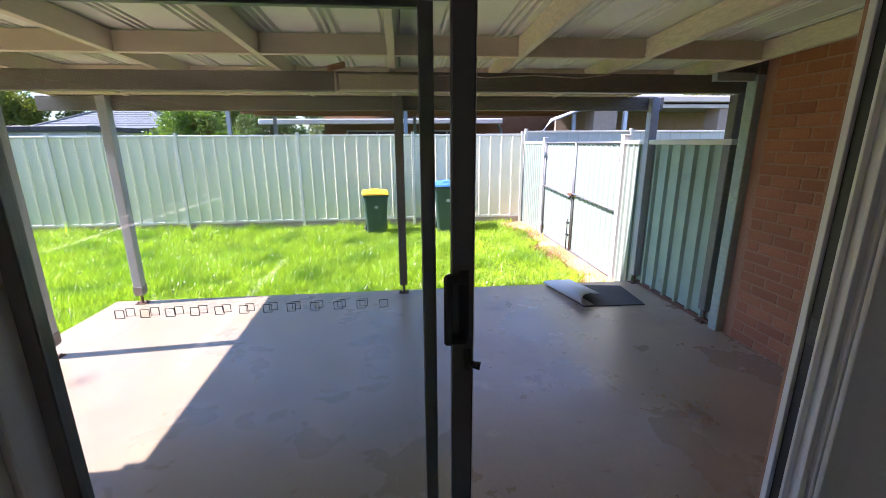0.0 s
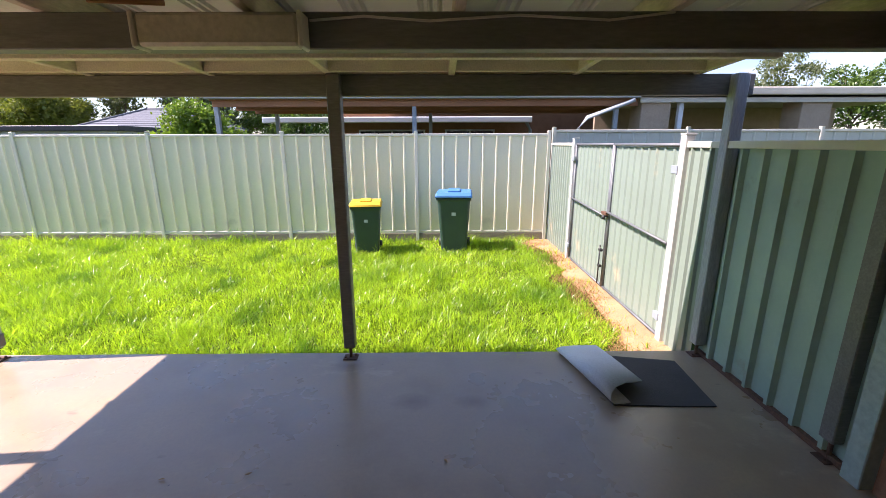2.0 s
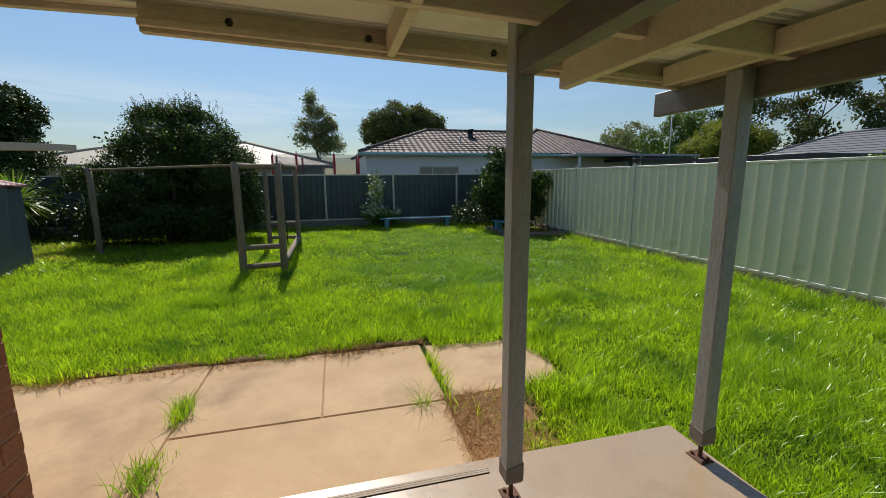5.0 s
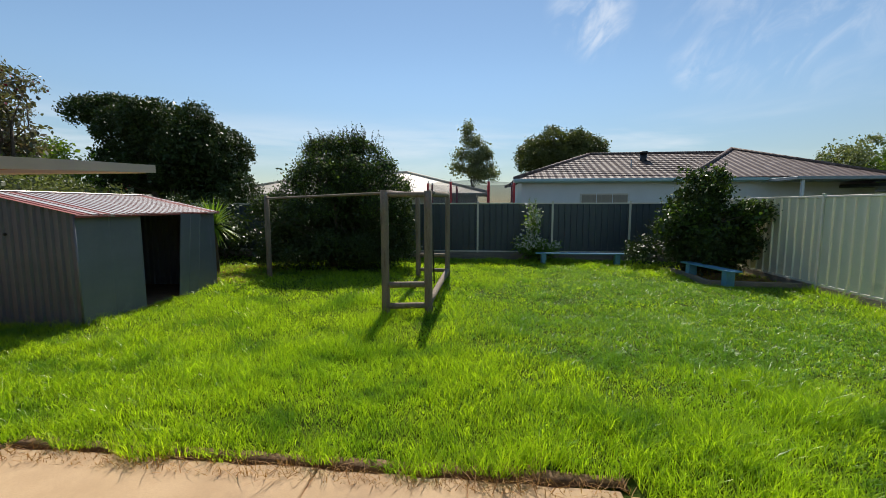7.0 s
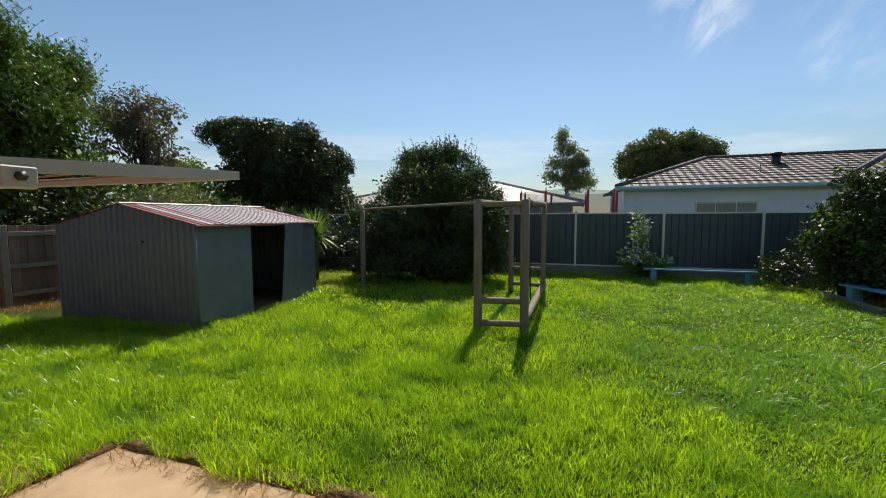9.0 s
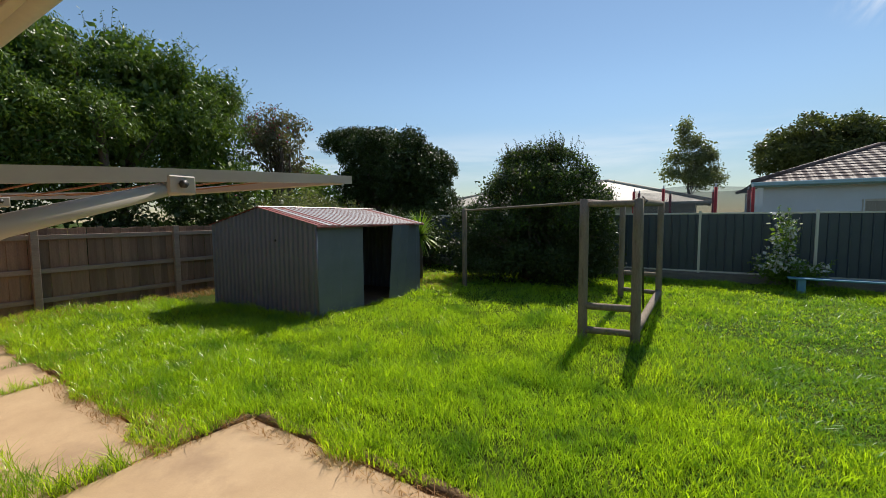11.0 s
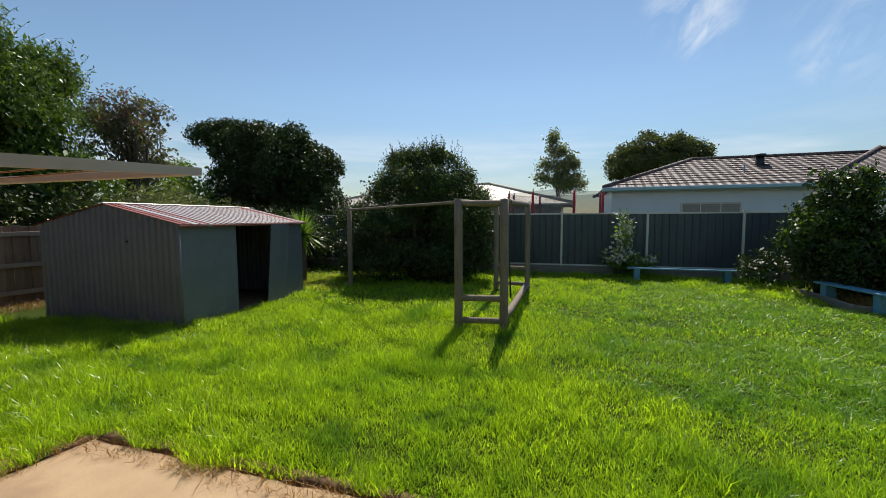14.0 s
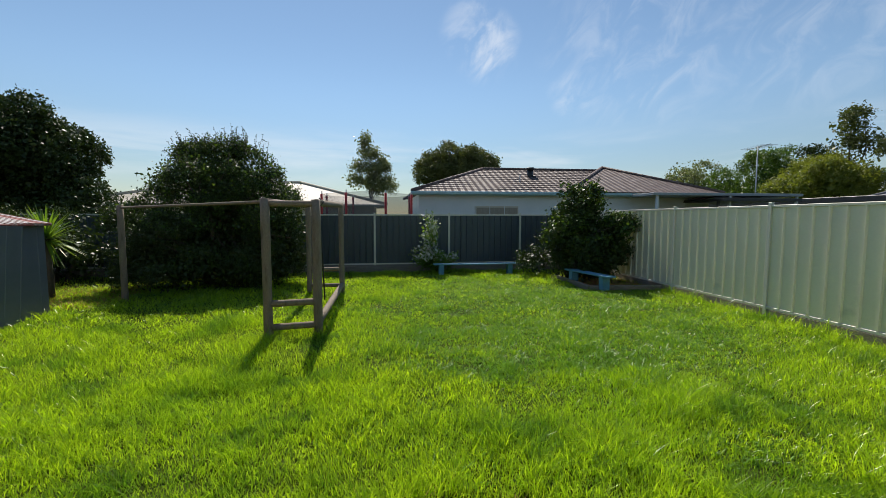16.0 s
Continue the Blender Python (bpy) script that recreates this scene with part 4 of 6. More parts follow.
for sgn in (1, -1):
    x = 0.06
    for w, mm in ((0.30, SHEDR), (0.16, SHEDZ), (0.14, SHEDR), (0.80, SHEDZ), (0.80, SHEDZ), (0.82, SHEDZ), (0.40, SHEDR)):
        bm = bmesh.new()
        bm_sheet(bm, w, 0, pitch_len, 0.13, 0.022, 0.42)
        base = pose(x, -SW / 2, SR + 0.012) @ (pose(0, 0, 0, -(90 + slope), 0, 180) if sgn > 0 else pose(0, 0, 0, 90 + slope, 0, 180))
        ob = part("roof_sheet", bm, mm, shed, "faded red roof sheet worn to bare zinc" if mm is SHEDR else "bare zinc roof sheet with red paint left on its ribs", at=base)
        ob.data.materials.append(SHEDR if mm is SHEDZ else SHEDZ)
        for f in ob.data.polygons:
            red = abs(f.normal.y) < 0.9 if mm is SHEDZ else (abs(f.normal.y) > 0.9 and f.center.y > -0.01 and f.index % 3 == 0)
            if red:
                f.material_index = 1
        x -= w
box_part("ridge_cap", (-SL - 0.05, 0.07, -SW / 2 - 0.06, -SW / 2 + 0.06, SR + 0.012, SR + 0.03), SHEDZ, shed, "", 0.008)
box_part("eave_trim", (-SL - 0.05, 0.07, 0.085, 0.105, SE - 0.055, SE - 0.02), SHEDR, shed, "thin red eave trim", 0.003)

# ================= climbing frame =================
frame_thing = thing("climbing_frame", "weathered round log climbing frame with rungs and a long bar", "climbing frame")


def log(name, a, b, r=0.062):
    n = 6
    pts = [Vector(a).lerp(Vector(b), i / n) for i in range(n + 1)]
    rad = [r * (1 + 0.06 * noise.noise((i * 0.9, a[0] * 3, a[1] * 3))) for i in range(n + 1)]
    rad[0] *= 0.95
    rad[-1] *= 0.95
    return tube_part(name, pts, rad, LOG, frame_thing, seg=12)


S1, S2, S4, S3, S0 = (-8.25, 0.49), (-8.36, 1.18), (-11.8, 0.46), (-11.7, 1.20), (-11.25, -3.12)
for p, h in ((S1, 1.87), (S2, 1.86), (S4, 1.93), (S3, 1.93), (S0, 1.85)):
    log("log_post", (*p, -0.35), (*p, h), 0.068 if p in (S1, S2) else 0.06)


def lerp3(a, b, z0, z1=None):
    return (*a, z0), (*b, z0 if z1 is None else z1)


log("rung", *lerp3(S1, S2, -0.01), 0.052)
log("rung", *lerp3(S1, S2, 0.34), 0.052)
log("top_log", *lerp3(S1, S2, 1.80), 0.045)
log("rung", *lerp3(S4, S3, 0.05), 0.045)
log("rung", *lerp3(S4, S3, 0.42), 0.045)
log("top_log", *lerp3(S2, S3, 1.82, 1.88), 0.055)
log("top_log", *lerp3(S1, S4, 1.82, 1.88), 0.055)
log("long_bar", *lerp3(S1, S0, 1.82, 1.80), 0.024)
log("ground_log", *lerp3(S2, S3, 0.02, 0.06), 0.06)
rope = tube_part("rope", [(-8.62, 1.19, 1.90), (-8.62, 1.26, 1.84), (-8.62, 1.19, 1.76), (-8.62, 1.12, 1.84), (-8.62, 1.20, 1.5), (-8.66, 1.22, 0.9), (-8.66, 1.24, 0.3)], 0.012, BLACK, None, seg=6)
tagged(rope, "thin dark rope tied to the climbing frame", "rope")

# ================= benches and garden bed =================
def bench(at, rz, length, h):
    b = thing("garden_bench", "low blue painted plank bench, weathered", "bench", at, group="blue benches", rz=rz)
    box_part("seat", (0, length, -0.13, 0.13, h, h + 0.035), BLUEP, b, bevel=0.006)
    for x in (0.16, length - 0.30):
        box_part("leg", (x, x + 0.14, -0.10, 0.10, 0, h), BLUEP, b, bevel=0.006)


bench((-14.1, 3.60, -0.12), 90, 2.55, 0.33)
bench((-12.45, 7.05, -0.12), 11, 1.62, 0.33)
for a, b in (((-11.2, 7.0), (-13.0, 7.0)), ((-11.2, 7.0), (-11.0, 8.72))):
    d = Vector((b[0] - a[0], b[1] - a[1], 0))
    e = box_part("bed_edging", (0, d.length, -0.035, 0.035, -0.10, 0.11), PLINTH, None, bevel=0.01, at=pose(a[0], a[1], -0.12, 0, 0, math.degrees(math.atan2(d.y, d.x))))
    tagged(e, "grey timber edging board of a garden bed", "garden edging")

# ================= bins =================
def wheelie_bin(lid_m, label, at, rz, size=1.0):
    b = thing("wheelie_bin", label, "bin", at, group="wheelie bins", rz=rz)
    bm = bmesh.new()
    rows = []
    for z, hx, hy0, hy1 in ((0.03, 0.20, -0.20, 0.20), (0.06, 0.215, -0.215, 0.215), (0.88, 0.265, -0.30, 0.29), (0.92, 0.275, -0.31, 0.30), (0.97, 0.275, -0.31, 0.30)):
        ring = []
        for sx, sy in ((-1, -1), (1, -1), (1, 1), (-1, 1)):
            cx, cy, r = sx * hx, (hy0 if sy < 0 else hy1), 0.05
            a0 = {(-1, -1): 180, (1, -1): 270, (1, 1): 0, (-1, 1): 90}[(sx, sy)]
            for k in range(4):
                a = radians(a0 + 30 * k)
                ring.append(bm.verts.new((cx - sx * r + r * math.cos(a), cy - sy * r + r * math.sin(a), z)))
        rows.append(ring)
    for r0, r1 in zip(rows, rows[1:]):
        for k in range(16):
            bm.faces.new((r0[k], r0[(k + 1) % 16], r1[(k + 1) % 16], r1[k]))
    bm.faces.new(rows[0][::-1])
    bm.faces.new(rows[-1])
    part("body", bm, BING, b)
    lid = bmesh.new()
    bm_box(lid, -0.295, 0.295, -0.335, 0.31, 0.972, 1.035, 0.02)
    for v in lid.verts:
        if v.co.z > 1.0:
            v.co.z += 0.022 * (1 - (v.co.x / 0.3) ** 2)
            v.co.y *= 0.93
    bm_box(lid, -0.302, 0.302, -0.345, 0.315, 0.962, 0.982, 0.006)
    bm_box(lid, -0.10, 0.10, -0.20, 0.20, 1.04, 1.064, 0.008)
    part("lid", lid, lid_m, b)
    box_part("rim", (-0.285, 0.285, -0.322, 0.31, 0.915, 0.958), BING, b, "", 0.01)
    tube_part("lid_hinge", [(-0.24, 0.335, 0.985), (0.24, 0.335, 0.985)], 0.016, BING, b)
    tube_part("handle", [(-0.2, 0.31, 0.93), (-0.2, 0.365, 0.955), (0.2, 0.365, 0.955), (0.2, 0.31, 0.93)], 0.016, BING, b)
    for x in (-0.245, 0.245):
        tube_part("wheel", [(x - 0.025, 0.215, 0.10), (x + 0.025, 0.215, 0.10)], 0.10, BLACK, b, "black wheel", 20)
    tube_part("axle", [(-0.24, 0.215, 0.10), (0.24, 0.215, 0.10)], 0.012, DARKSTEEL, b)
    box_part("emblem", (-0.034, 0.034, -0.283, -0.272, 0.66, 0.76), MATB, b, "small pale moulded emblem", 0.002)
    b.scale = (size, size, size)
    return b


wheelie_bin(LIDY, "dark green wheelie bin with a yellow lid", (0.42, 7.95, -0.16), 6, 0.86)
wheelie_bin(LIDB, "dark green wheelie bin with a blue lid", (1.88, 8.12, -0.17), -4)

# ================= floor mat, half rolled =================
mat_thing = thing("floor_mat", "dark grey rubber mat, one half folded back showing its pale underside", "mat", (2.75, 3.45, 0.0))
bm = bmesh.new()
lo = [bm.verts.new((x, y, z)) for z in (0.001, 0.009) for x, y in ((0.0, 0.0), (0.65, -0.02), (0.69, 0.55), (-0.13, 0.70))]
for f in ((3, 2, 1, 0), (4, 5, 6, 7), (0, 1, 5, 4), (1, 2, 6, 5), (2, 3, 7, 6), (3, 0, 4, 7)):
    bm.faces.new([lo[i] for i in f])
part("mat_base", bm, MATG, mat_thing)
bm = bmesh.new()
pr = [(0.16, 0.011), (0.06, 0.011)]
for k in range(9):
    a = radians(-90 - 180 * k / 8)
    pr.append((0.045 + 0.055 * math.cos(a), 0.068 + 0.057 * math.sin(a)))
pr += [(0.14, 0.118), (0.24, 0.085), (0.34, 0.060)]
rows = []
for off in (0, 0.007):
    for v in (0.0, 0.5, 1.0):
        lx, ly = -0.02 - 0.15 * v, 0.0 + 0.71 * v
        dx, dy = 0.33 - 0.02 * v, 0.22 - 0.16 * v
        dl = math.hypot(dx, dy)
        flat = 1 - 0.72 * v
        rows.append([bm.verts.new((lx + dx / dl * px, ly + dy / dl * max(px, 0) * min(1, pz / 0.06), 0.010 + (pz - 0.010) * flat + off)) for px, pz in pr])
n = len(pr)
for r0, r1 in ((rows[0], rows[1]), (rows[1], rows[2])):
    for i in range(n - 1):
        bm.faces.new((r0[i], r0[i + 1], r1[i + 1], r1[i]))
for r0, r1 in ((rows[3], rows[4]), (rows[4], rows[5])):
    for i in range(n - 1):
        bm.faces.new((r1[i], r1[i + 1], r0[i + 1], r0[i]))
for r0, r1 in ((rows[0], rows[3]), (rows[2], rows[5])):
    for i in range(n - 1):
        bm.faces.new((r0[i], r1[i], r1[i + 1], r0[i + 1]))
part("folded_flap", bm, MATB, mat_thing, "pale grey mat backing curled over", True)

# ================= fold-out clothesline on the side wall =================
line = thing("clothesline", "wall-mounted fold-out clothesline with beige steel arms and cords", "clothesline", (0, 0, 0))


def arm(y):
    n = 8
    bm = bmesh.new()
    pts = []
    for i in range(n + 1):
        t = i / n
        x = -1.95 - 1.74 * t
        z = 1.662 + 0.128 * t + 0.012 * math.sin(math.pi * t)
        pts.append((x, z))
    rows = []
    for dy in (-0.012, 0.012):
        for dz in (0, 1):
            rows.append([bm.verts.new((x, y + dy, z + dz * (0.052 - 0.014 * i / n))) for i, (x, z) in enumerate(pts)])
    a, b, c, d = rows
    for i in range(n):
        for q in ((a[i], a[i + 1], b[i + 1], b[i]), (c[i + 1], c[i], d[i], d[i + 1]), (b[i], b[i + 1], d[i + 1], d[i]), (a[i + 1], a[i], c[i], c[i + 1])):
            bm.faces.new(q)
    for i in (0, -1):
        bm.faces.new((a[i], b[i], d[i], c[i]))
    part("arm", bm, LINEC, line)
    bm = bmesh.new()
    bm_tube(bm, [(-1.95, y - 0.01, 1.34), (-2.45, y - 0.012, 1.60), (-2.84, y - 0.012, 1.715)], [0.034, 0.032, 0.024], 10)
    part("strut", bm, LINEC, line, "", True)
    box_part("hinge_plate", (-2.93, -2.84, y - 0.02, y + 0.018, 1.70, 1.765), LINEC, line, "", 0.006)
    tube_part("hinge_bolt", [(-2.885, y + 0.014, 1.735), (-2.885, y + 0.032, 1.735)], 0.014, DARKSTEEL, line, seg=6)


arm(0.41)
arm(-1.75)
box_part("front_bar", (-3.66, -3.62, -1.74, 0.40, 1.785, 1.825), LINEC, line)
box_part("wall_bar", (-1.95, -1.885, -1.85, 0.50, 1.70, 1.76), LINEC, line)
for k in range(7):
    x = -2.2 - 0.2 * k
    z = 1.715 + 0.014 * k
    tube_part("cord", [(x, 0.40, z), (x, -0.65, z - 0.02), (x, -1.74, z)], 0.004, CORD, line, "tan washing cord", 5)
box_part("wall_post", (-1.93, -1.885, 0.38, 0.44, 1.30, 1.80), LINEC, line)

# ================= small things on the slab =================
def leaf_litter(at, n, spread):
    bm = bmesh.new()
    for _ in range(n):
        x, y = random.gauss(0, spread), random.gauss(0, spread)
        a, s = random.uniform(0, 6.28), random.uniform(0.008, 0.022)
        vs = [bm.verts.new((x + s * math.cos(a + q) * r, y + s * math.sin(a + q) * r, 0.003 + random.uniform(0, 0.01))) for q, r in ((0, 1), (1.6, 0.4), (3.14, 1), (4.7, 0.4))]
        bm.faces.new(vs)
    ob = part("dry_leaves", bm, STRAWM, None, at=pose(*at))
    tagged(ob, "few dry leaf crumbs on the concrete", "dry leaves", kind="stuff")


leaf_litter((2.75, 1.75, 0), 22, 0.045)
leaf_litter((2.62, 1.9, 0), 14, 0.08)
leaf_litter((0.6, 2.4, 0), 12, 0.6)

# ================= plants =================
def quads_mesh(name, V, material):
    """Mesh of loose four-sided leaves from an array (n, 4, 3)."""
    n = len(V)
    me = bpy.data.meshes.new(name)
    me.vertices.add(n * 4)
    me.vertices.foreach_set("co", V.reshape(-1).astype(np.float32))
    me.loops.add(n * 4)
    me.loops.foreach_set("vertex_index", np.arange(n * 4, dtype=np.int32))
    me.polygons.add(n)
    me.polygons.foreach_set("loop_start", np.arange(0, n * 4, 4, dtype=np.int32))
    me.polygons.foreach_set("loop_total", np.full(n, 4, dtype=np.int32))
    me.update(calc_edges=True)
    me.materials.append(material)
    return me


def unit(v):
    return v / np.maximum(1e-6, np.linalg.norm(v, axis=-1, keepdims=True))


def leaf_cloud(rng, P, size, aspect=0.45, droop=0.3):
    """Pointed leaves at the points P, at random turns, tips hanging a little."""
    n = len(P)
    d = unit(rng.normal(size=(n, 3)) + np.array([0, 0, -droop]))
    s = unit(np.cross(d, rng.normal(size=(n, 3))))
    L = size * rng.uniform(0.6, 1.3, (n, 1))
    W = L * aspect
    return np.stack([P, P + d * L * 0.45 + s * W * 0.5, P + d * L, P + d * L * 0.45 - s * W * 0.5], axis=1)


def soft_normal(rng, shape):
    return np.clip(rng.normal(size=shape), -1.7, 1.7)


def crown_points(rng, lobes, clumps, per, spread, shell=0.55, puff=0.0):
    """Points in clumps over a crown made of lobes (x, y, z, rx, ry, rz). With a puff radius the clumps gather in
    rounded boughs over the lobes, with dark gaps between them."""
    lobes = np.array(lobes, float)
    vol = (lobes[:, 3] * lobes[:, 4] * lobes[:, 5]) ** 0.67
    if puff:
        k = max(6, clumps // 16)
        which = rng.choice(len(lobes), k, p=vol / vol.sum())
        u = unit(rng.normal(size=(k, 3)))
        B = lobes[which, :3] + u * rng.uniform(0.72, 0.98, (k, 1)) * np.maximum(lobes[which, 3:6] - puff * 0.5, 0.05)
        R = puff * rng.uniform(0.6, 1.25, k)
        own = rng.choice(k, clumps, p=R ** 2 / (R ** 2).sum())
        v = unit(unit(rng.normal(size=(clumps, 3))) + 0.55 * u[own] + np.array([0, 0, 0.35]))
        C = B[own] + v * R[own, None] * np.array([1.0, 1.0, 0.72]) * rng.uniform(0.75, 1.0, (clumps, 1))
    else:
        which = rng.choice(len(lobes), clumps, p=vol / vol.sum())
        u = unit(rng.normal(size=(clumps, 3)))
        r = shell + (1 - shell) * rng.uniform(0, 1, (clumps, 1)) ** 0.6
        C = lobes[which, :3] + u * r * lobes[which, 3:6]
    s = spread * rng.uniform(0.6, 1.4, (clumps, 1, 1))
    P = C[:, None, :] + soft_normal(rng, (clumps, per, 3)) * s
    return P.reshape(-1, 3), C


def shoot_points(rng, C, count, length):
    """Leaf points along slim shoots that stand out of the upper crown, and the shoots' ends."""
    mid = C.mean(axis=0)
    top = C[C[:, 2] > np.percentile(C[:, 2], 35)]
    out = unit(top - mid)
    far = np.argsort(-np.linalg.norm((top - mid) / (np.abs(top - mid).max(axis=0) + 1e-6), axis=1))[: max(count * 2, 10)]
    pick = rng.choice(far, min(count, len(far)), replace=False)
    d = unit(out[pick] + np.array([0, 0, 0.7]) + 0.35 * rng.normal(size=(len(pick), 3)))
    L = length * rng.uniform(0.4, 1.2, (len(pick), 1))
    t = np.linspace(0.1, 1.0, 16)
    P = top[pick][:, None, :] + d[:, None, :] * L[:, None, :] * t[None, :, None]
    P = P + rng.normal(size=P.shape) * 0.012
    return P.reshape(-1, 3), top[pick], top[pick] + d * L


def plant(name, label, category, base, lobes, leaf_m, clumps, per, spread, size, trunk=0.12, trunks=1, shell=0.55, aspect=0.45, droop=0.3, seed=1, extra=None, limbs=10, group="", puff=None, shoots=None):
    """A tree or shrub: trunk and limbs, and a crown of loose leaves in clumps."""
    rng = np.random.default_rng(seed)
    t = thing(name, label, category, base, group)
    L = [(x - base[0], y - base[1], z - base[2], a, b, c) for x, y, z, a, b, c in lobes]
    if puff is None:
        puff = 0.34 * float(np.mean([min(l[3:6]) for l in L]))
    P, C = crown_points(rng, L, clumps, per, spread, shell, puff)
    keep = P[:, 2] > 0.03
    Pi, Ci = crown_points(rng, [(x, y, z, a * 0.72, b * 0.72, c * 0.72) for x, y, z, a, b, c in L], max(20, clumps // 4), per, spread * 1.6, 0.0)
    Pi = Pi[Pi[:, 2] > 0.1]
    V = np.concatenate([leaf_cloud(rng, P[keep], size, aspect, droop), leaf_cloud(rng, Pi, size * 1.5, 0.6, droop)])
    if shoots:
        Ps, S0, S1 = shoot_points(rng, C, *shoots)
        V = np.concatenate([V, leaf_cloud(rng, Ps, size * 0.8, aspect, 0.0)])
    ob = new("crown", quads_mesh("crown", V, leaf_m))
    ob.parent = t
    mid = np.mean([l[:3] for l in L], axis=0)
    bm = bmesh.new()
    for k in range(trunks):
        a = rng.uniform(0, 6.28)
        off = 0.0 if trunks == 1 else trunk * 2.5
        p0 = Vector((off * math.cos(a), off * math.sin(a), -0.05))
        top = Vector((mid[0] + off * 2 * math.cos(a), mid[1] + off * 2 * math.sin(a), mid[2]))
        bm_tube(bm, [p0, p0.lerp(top, 0.35) + Vector(rng.normal(size=3) * trunk * 0.6), p0.lerp(top, 0.7) + Vector(rng.normal(size=3) * trunk * 0.7), top], [trunk, trunk * 0.8, trunk * 0.55, trunk * 0.3], 8)
    part("trunk", bm, BARK, t, "", True)
    bm = bmesh.new()
    for c in C[rng.choice(len(C), min(limbs, len(C)), replace=False)]:
        s = Vector((mid[0], mid[1], mid[2])) * rng.uniform(0.45, 0.95)
        e = Vector(c)
        bm_tube(bm, [s, s.lerp(e, 0.5) + Vector(rng.normal(size=3) * 0.08 * (e - s).length), e], [trunk * 0.38, trunk * 0.22, trunk * 0.06], 5)
    if shoots:
        for p, q in zip(S0, S1):
            bm_tube(bm, [p, q], [0.006, 0.003], 3, False)
    bw = part("branchwork", bm, BARK, t, "", True)
    bw["kind"] = "stuff"
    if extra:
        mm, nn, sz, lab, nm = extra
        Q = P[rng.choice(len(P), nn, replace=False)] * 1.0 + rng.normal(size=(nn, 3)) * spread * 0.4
        # upper crown only: on shrubs the lighter leaves paint a sunlit top, shaded base
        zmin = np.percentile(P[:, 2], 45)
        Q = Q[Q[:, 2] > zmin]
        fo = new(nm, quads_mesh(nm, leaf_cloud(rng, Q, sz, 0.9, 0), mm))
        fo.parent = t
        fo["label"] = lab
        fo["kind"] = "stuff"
    return t


plant("shrub", "large dark green shrub beside the climbing frame", "shrub", (-13.2, -2.1, -0.14),
      [(-13.2, -2.1, 1.15, 1.7, 2.25, 1.35), (-13.2, -1.7, 2.2, 1.3, 1.75, 1.15), (-13.1, -3.4, 1.0, 1.2, 1.15, 1.15), (-13.3, -0.9, 1.0, 1.1, 1.05, 1.1), (-13.4, -2.3, 2.65, 0.9, 1.2, 0.75),
       (-13.3, -1.6, 3.15, 0.22, 0.20, 0.45), (-13.3, -2.6, 3.15, 0.25, 0.22, 0.42), (-13.2, -3.3, 2.45, 0.3, 0.3, 0.5), (-13.2, -0.75, 2.6, 0.3, 0.28, 0.5), (-13.0, -4.1, 1.5, 0.35, 0.4, 0.5), (-13.0, -0.2, 1.5, 0.4, 0.4, 0.55), (-12.9, -0.1, 0.7, 0.5, 0.5, 0.6), (-12.5, -2.3, 0.4, 1.2, 2.0, 0.55), (-12.6, -0.9, 0.4, 1.0, 1.0, 0.55)],
      LEAFD, 3000, 34, 0.085, 0.062, 0.10, 4, 0.25, seed=3, limbs=70, puff=0.36, shoots=(170, 0.42), extra=(LEAFG, 20000, 0.058, "lighter green leaf ends, on the upper crown only for its sunlit look", "lit_top_leaves"))
plant("corner_shrub", "dense glossy green shrub in the fence corner", "shrub", (-12.95, 7.45, -0.1),
      [(-12.9, 7.60, 0.95, 1.0, 1.0, 1.05), (-12.8, 7.45, 1.75, 0.7, 0.62, 0.75), (-12.6, 8.15, 0.7, 0.8, 0.55, 0.75), (-13.6, 6.5, 0.35, 0.5, 0.6, 0.4), (-12.8, 7.2, 2.2, 0.22, 0.22, 0.42), (-12.8, 7.8, 1.95, 0.3, 0.25, 0.5), (-12.4, 8.35, 1.15, 0.35, 0.32, 0.5), (-12.7, 6.75, 1.1, 0.35, 0.35, 0.4), (-12.6, 7.5, 0.3, 0.9, 0.9, 0.4)],
      LEAFD, 900, 26, 0.09, 0.085, 0.07, 3, 0.3, seed=5, limbs=40, puff=0.30, shoots=(40, 0.35), extra=(LEAFG, 7000, 0.08, "lighter green leaf ends, on the upper crown only for its sunlit look", "lit_top_leaves"))
plant("flowering_shrub", "small upright shrub with pale flowers before the fence", "shrub", (-14.6, 3.75, -0.1),
      [(-14.55, 3.80, 0.28, 0.35, 0.62, 0.30), (-14.6, 3.55, 0.95, 0.16, 0.20, 0.85), (-14.5, 3.35, 0.4, 0.25, 0.3, 0.35)], LEAFB, 130, 16, 0.07, 0.075, 0.02, 3, 0.3, seed=8, puff=0.0, shoots=(14, 0.3), extra=(PETALW, 1300, 0.085, "pale flowers", "blossom"))
plant("tree", "big leafy green tree behind the paling fence", "tree", (-6.5, -11.3, -0.15),
      [(-6.0, -11.2, 3.6, 2.6, 1.6, 1.9), (-8.6, -11.2, 4.4, 1.9, 1.5, 1.7), (-4.2, -11.2, 3.9, 2.2, 1.6, 2.0), (-7.6, -11.3, 5.5, 1.3, 1.1, 1.4), (-9.3, -11.0, 2.6, 1.6, 1.3, 1.4), (-5.4, -11.2, 5.6, 1.1, 1.0, 0.9), (-2.6, -11.3, 3.0, 1.9, 1.5, 2.0), (-9.6, -11.2, 5.3, 0.8, 0.8, 0.8)],
      LEAFG, 3900, 28, 0.12, 0.125, 0.20, 3, 0.4, 0.30, 1.0, seed=11, limbs=40, puff=0.52, shoots=(260, 0.7))
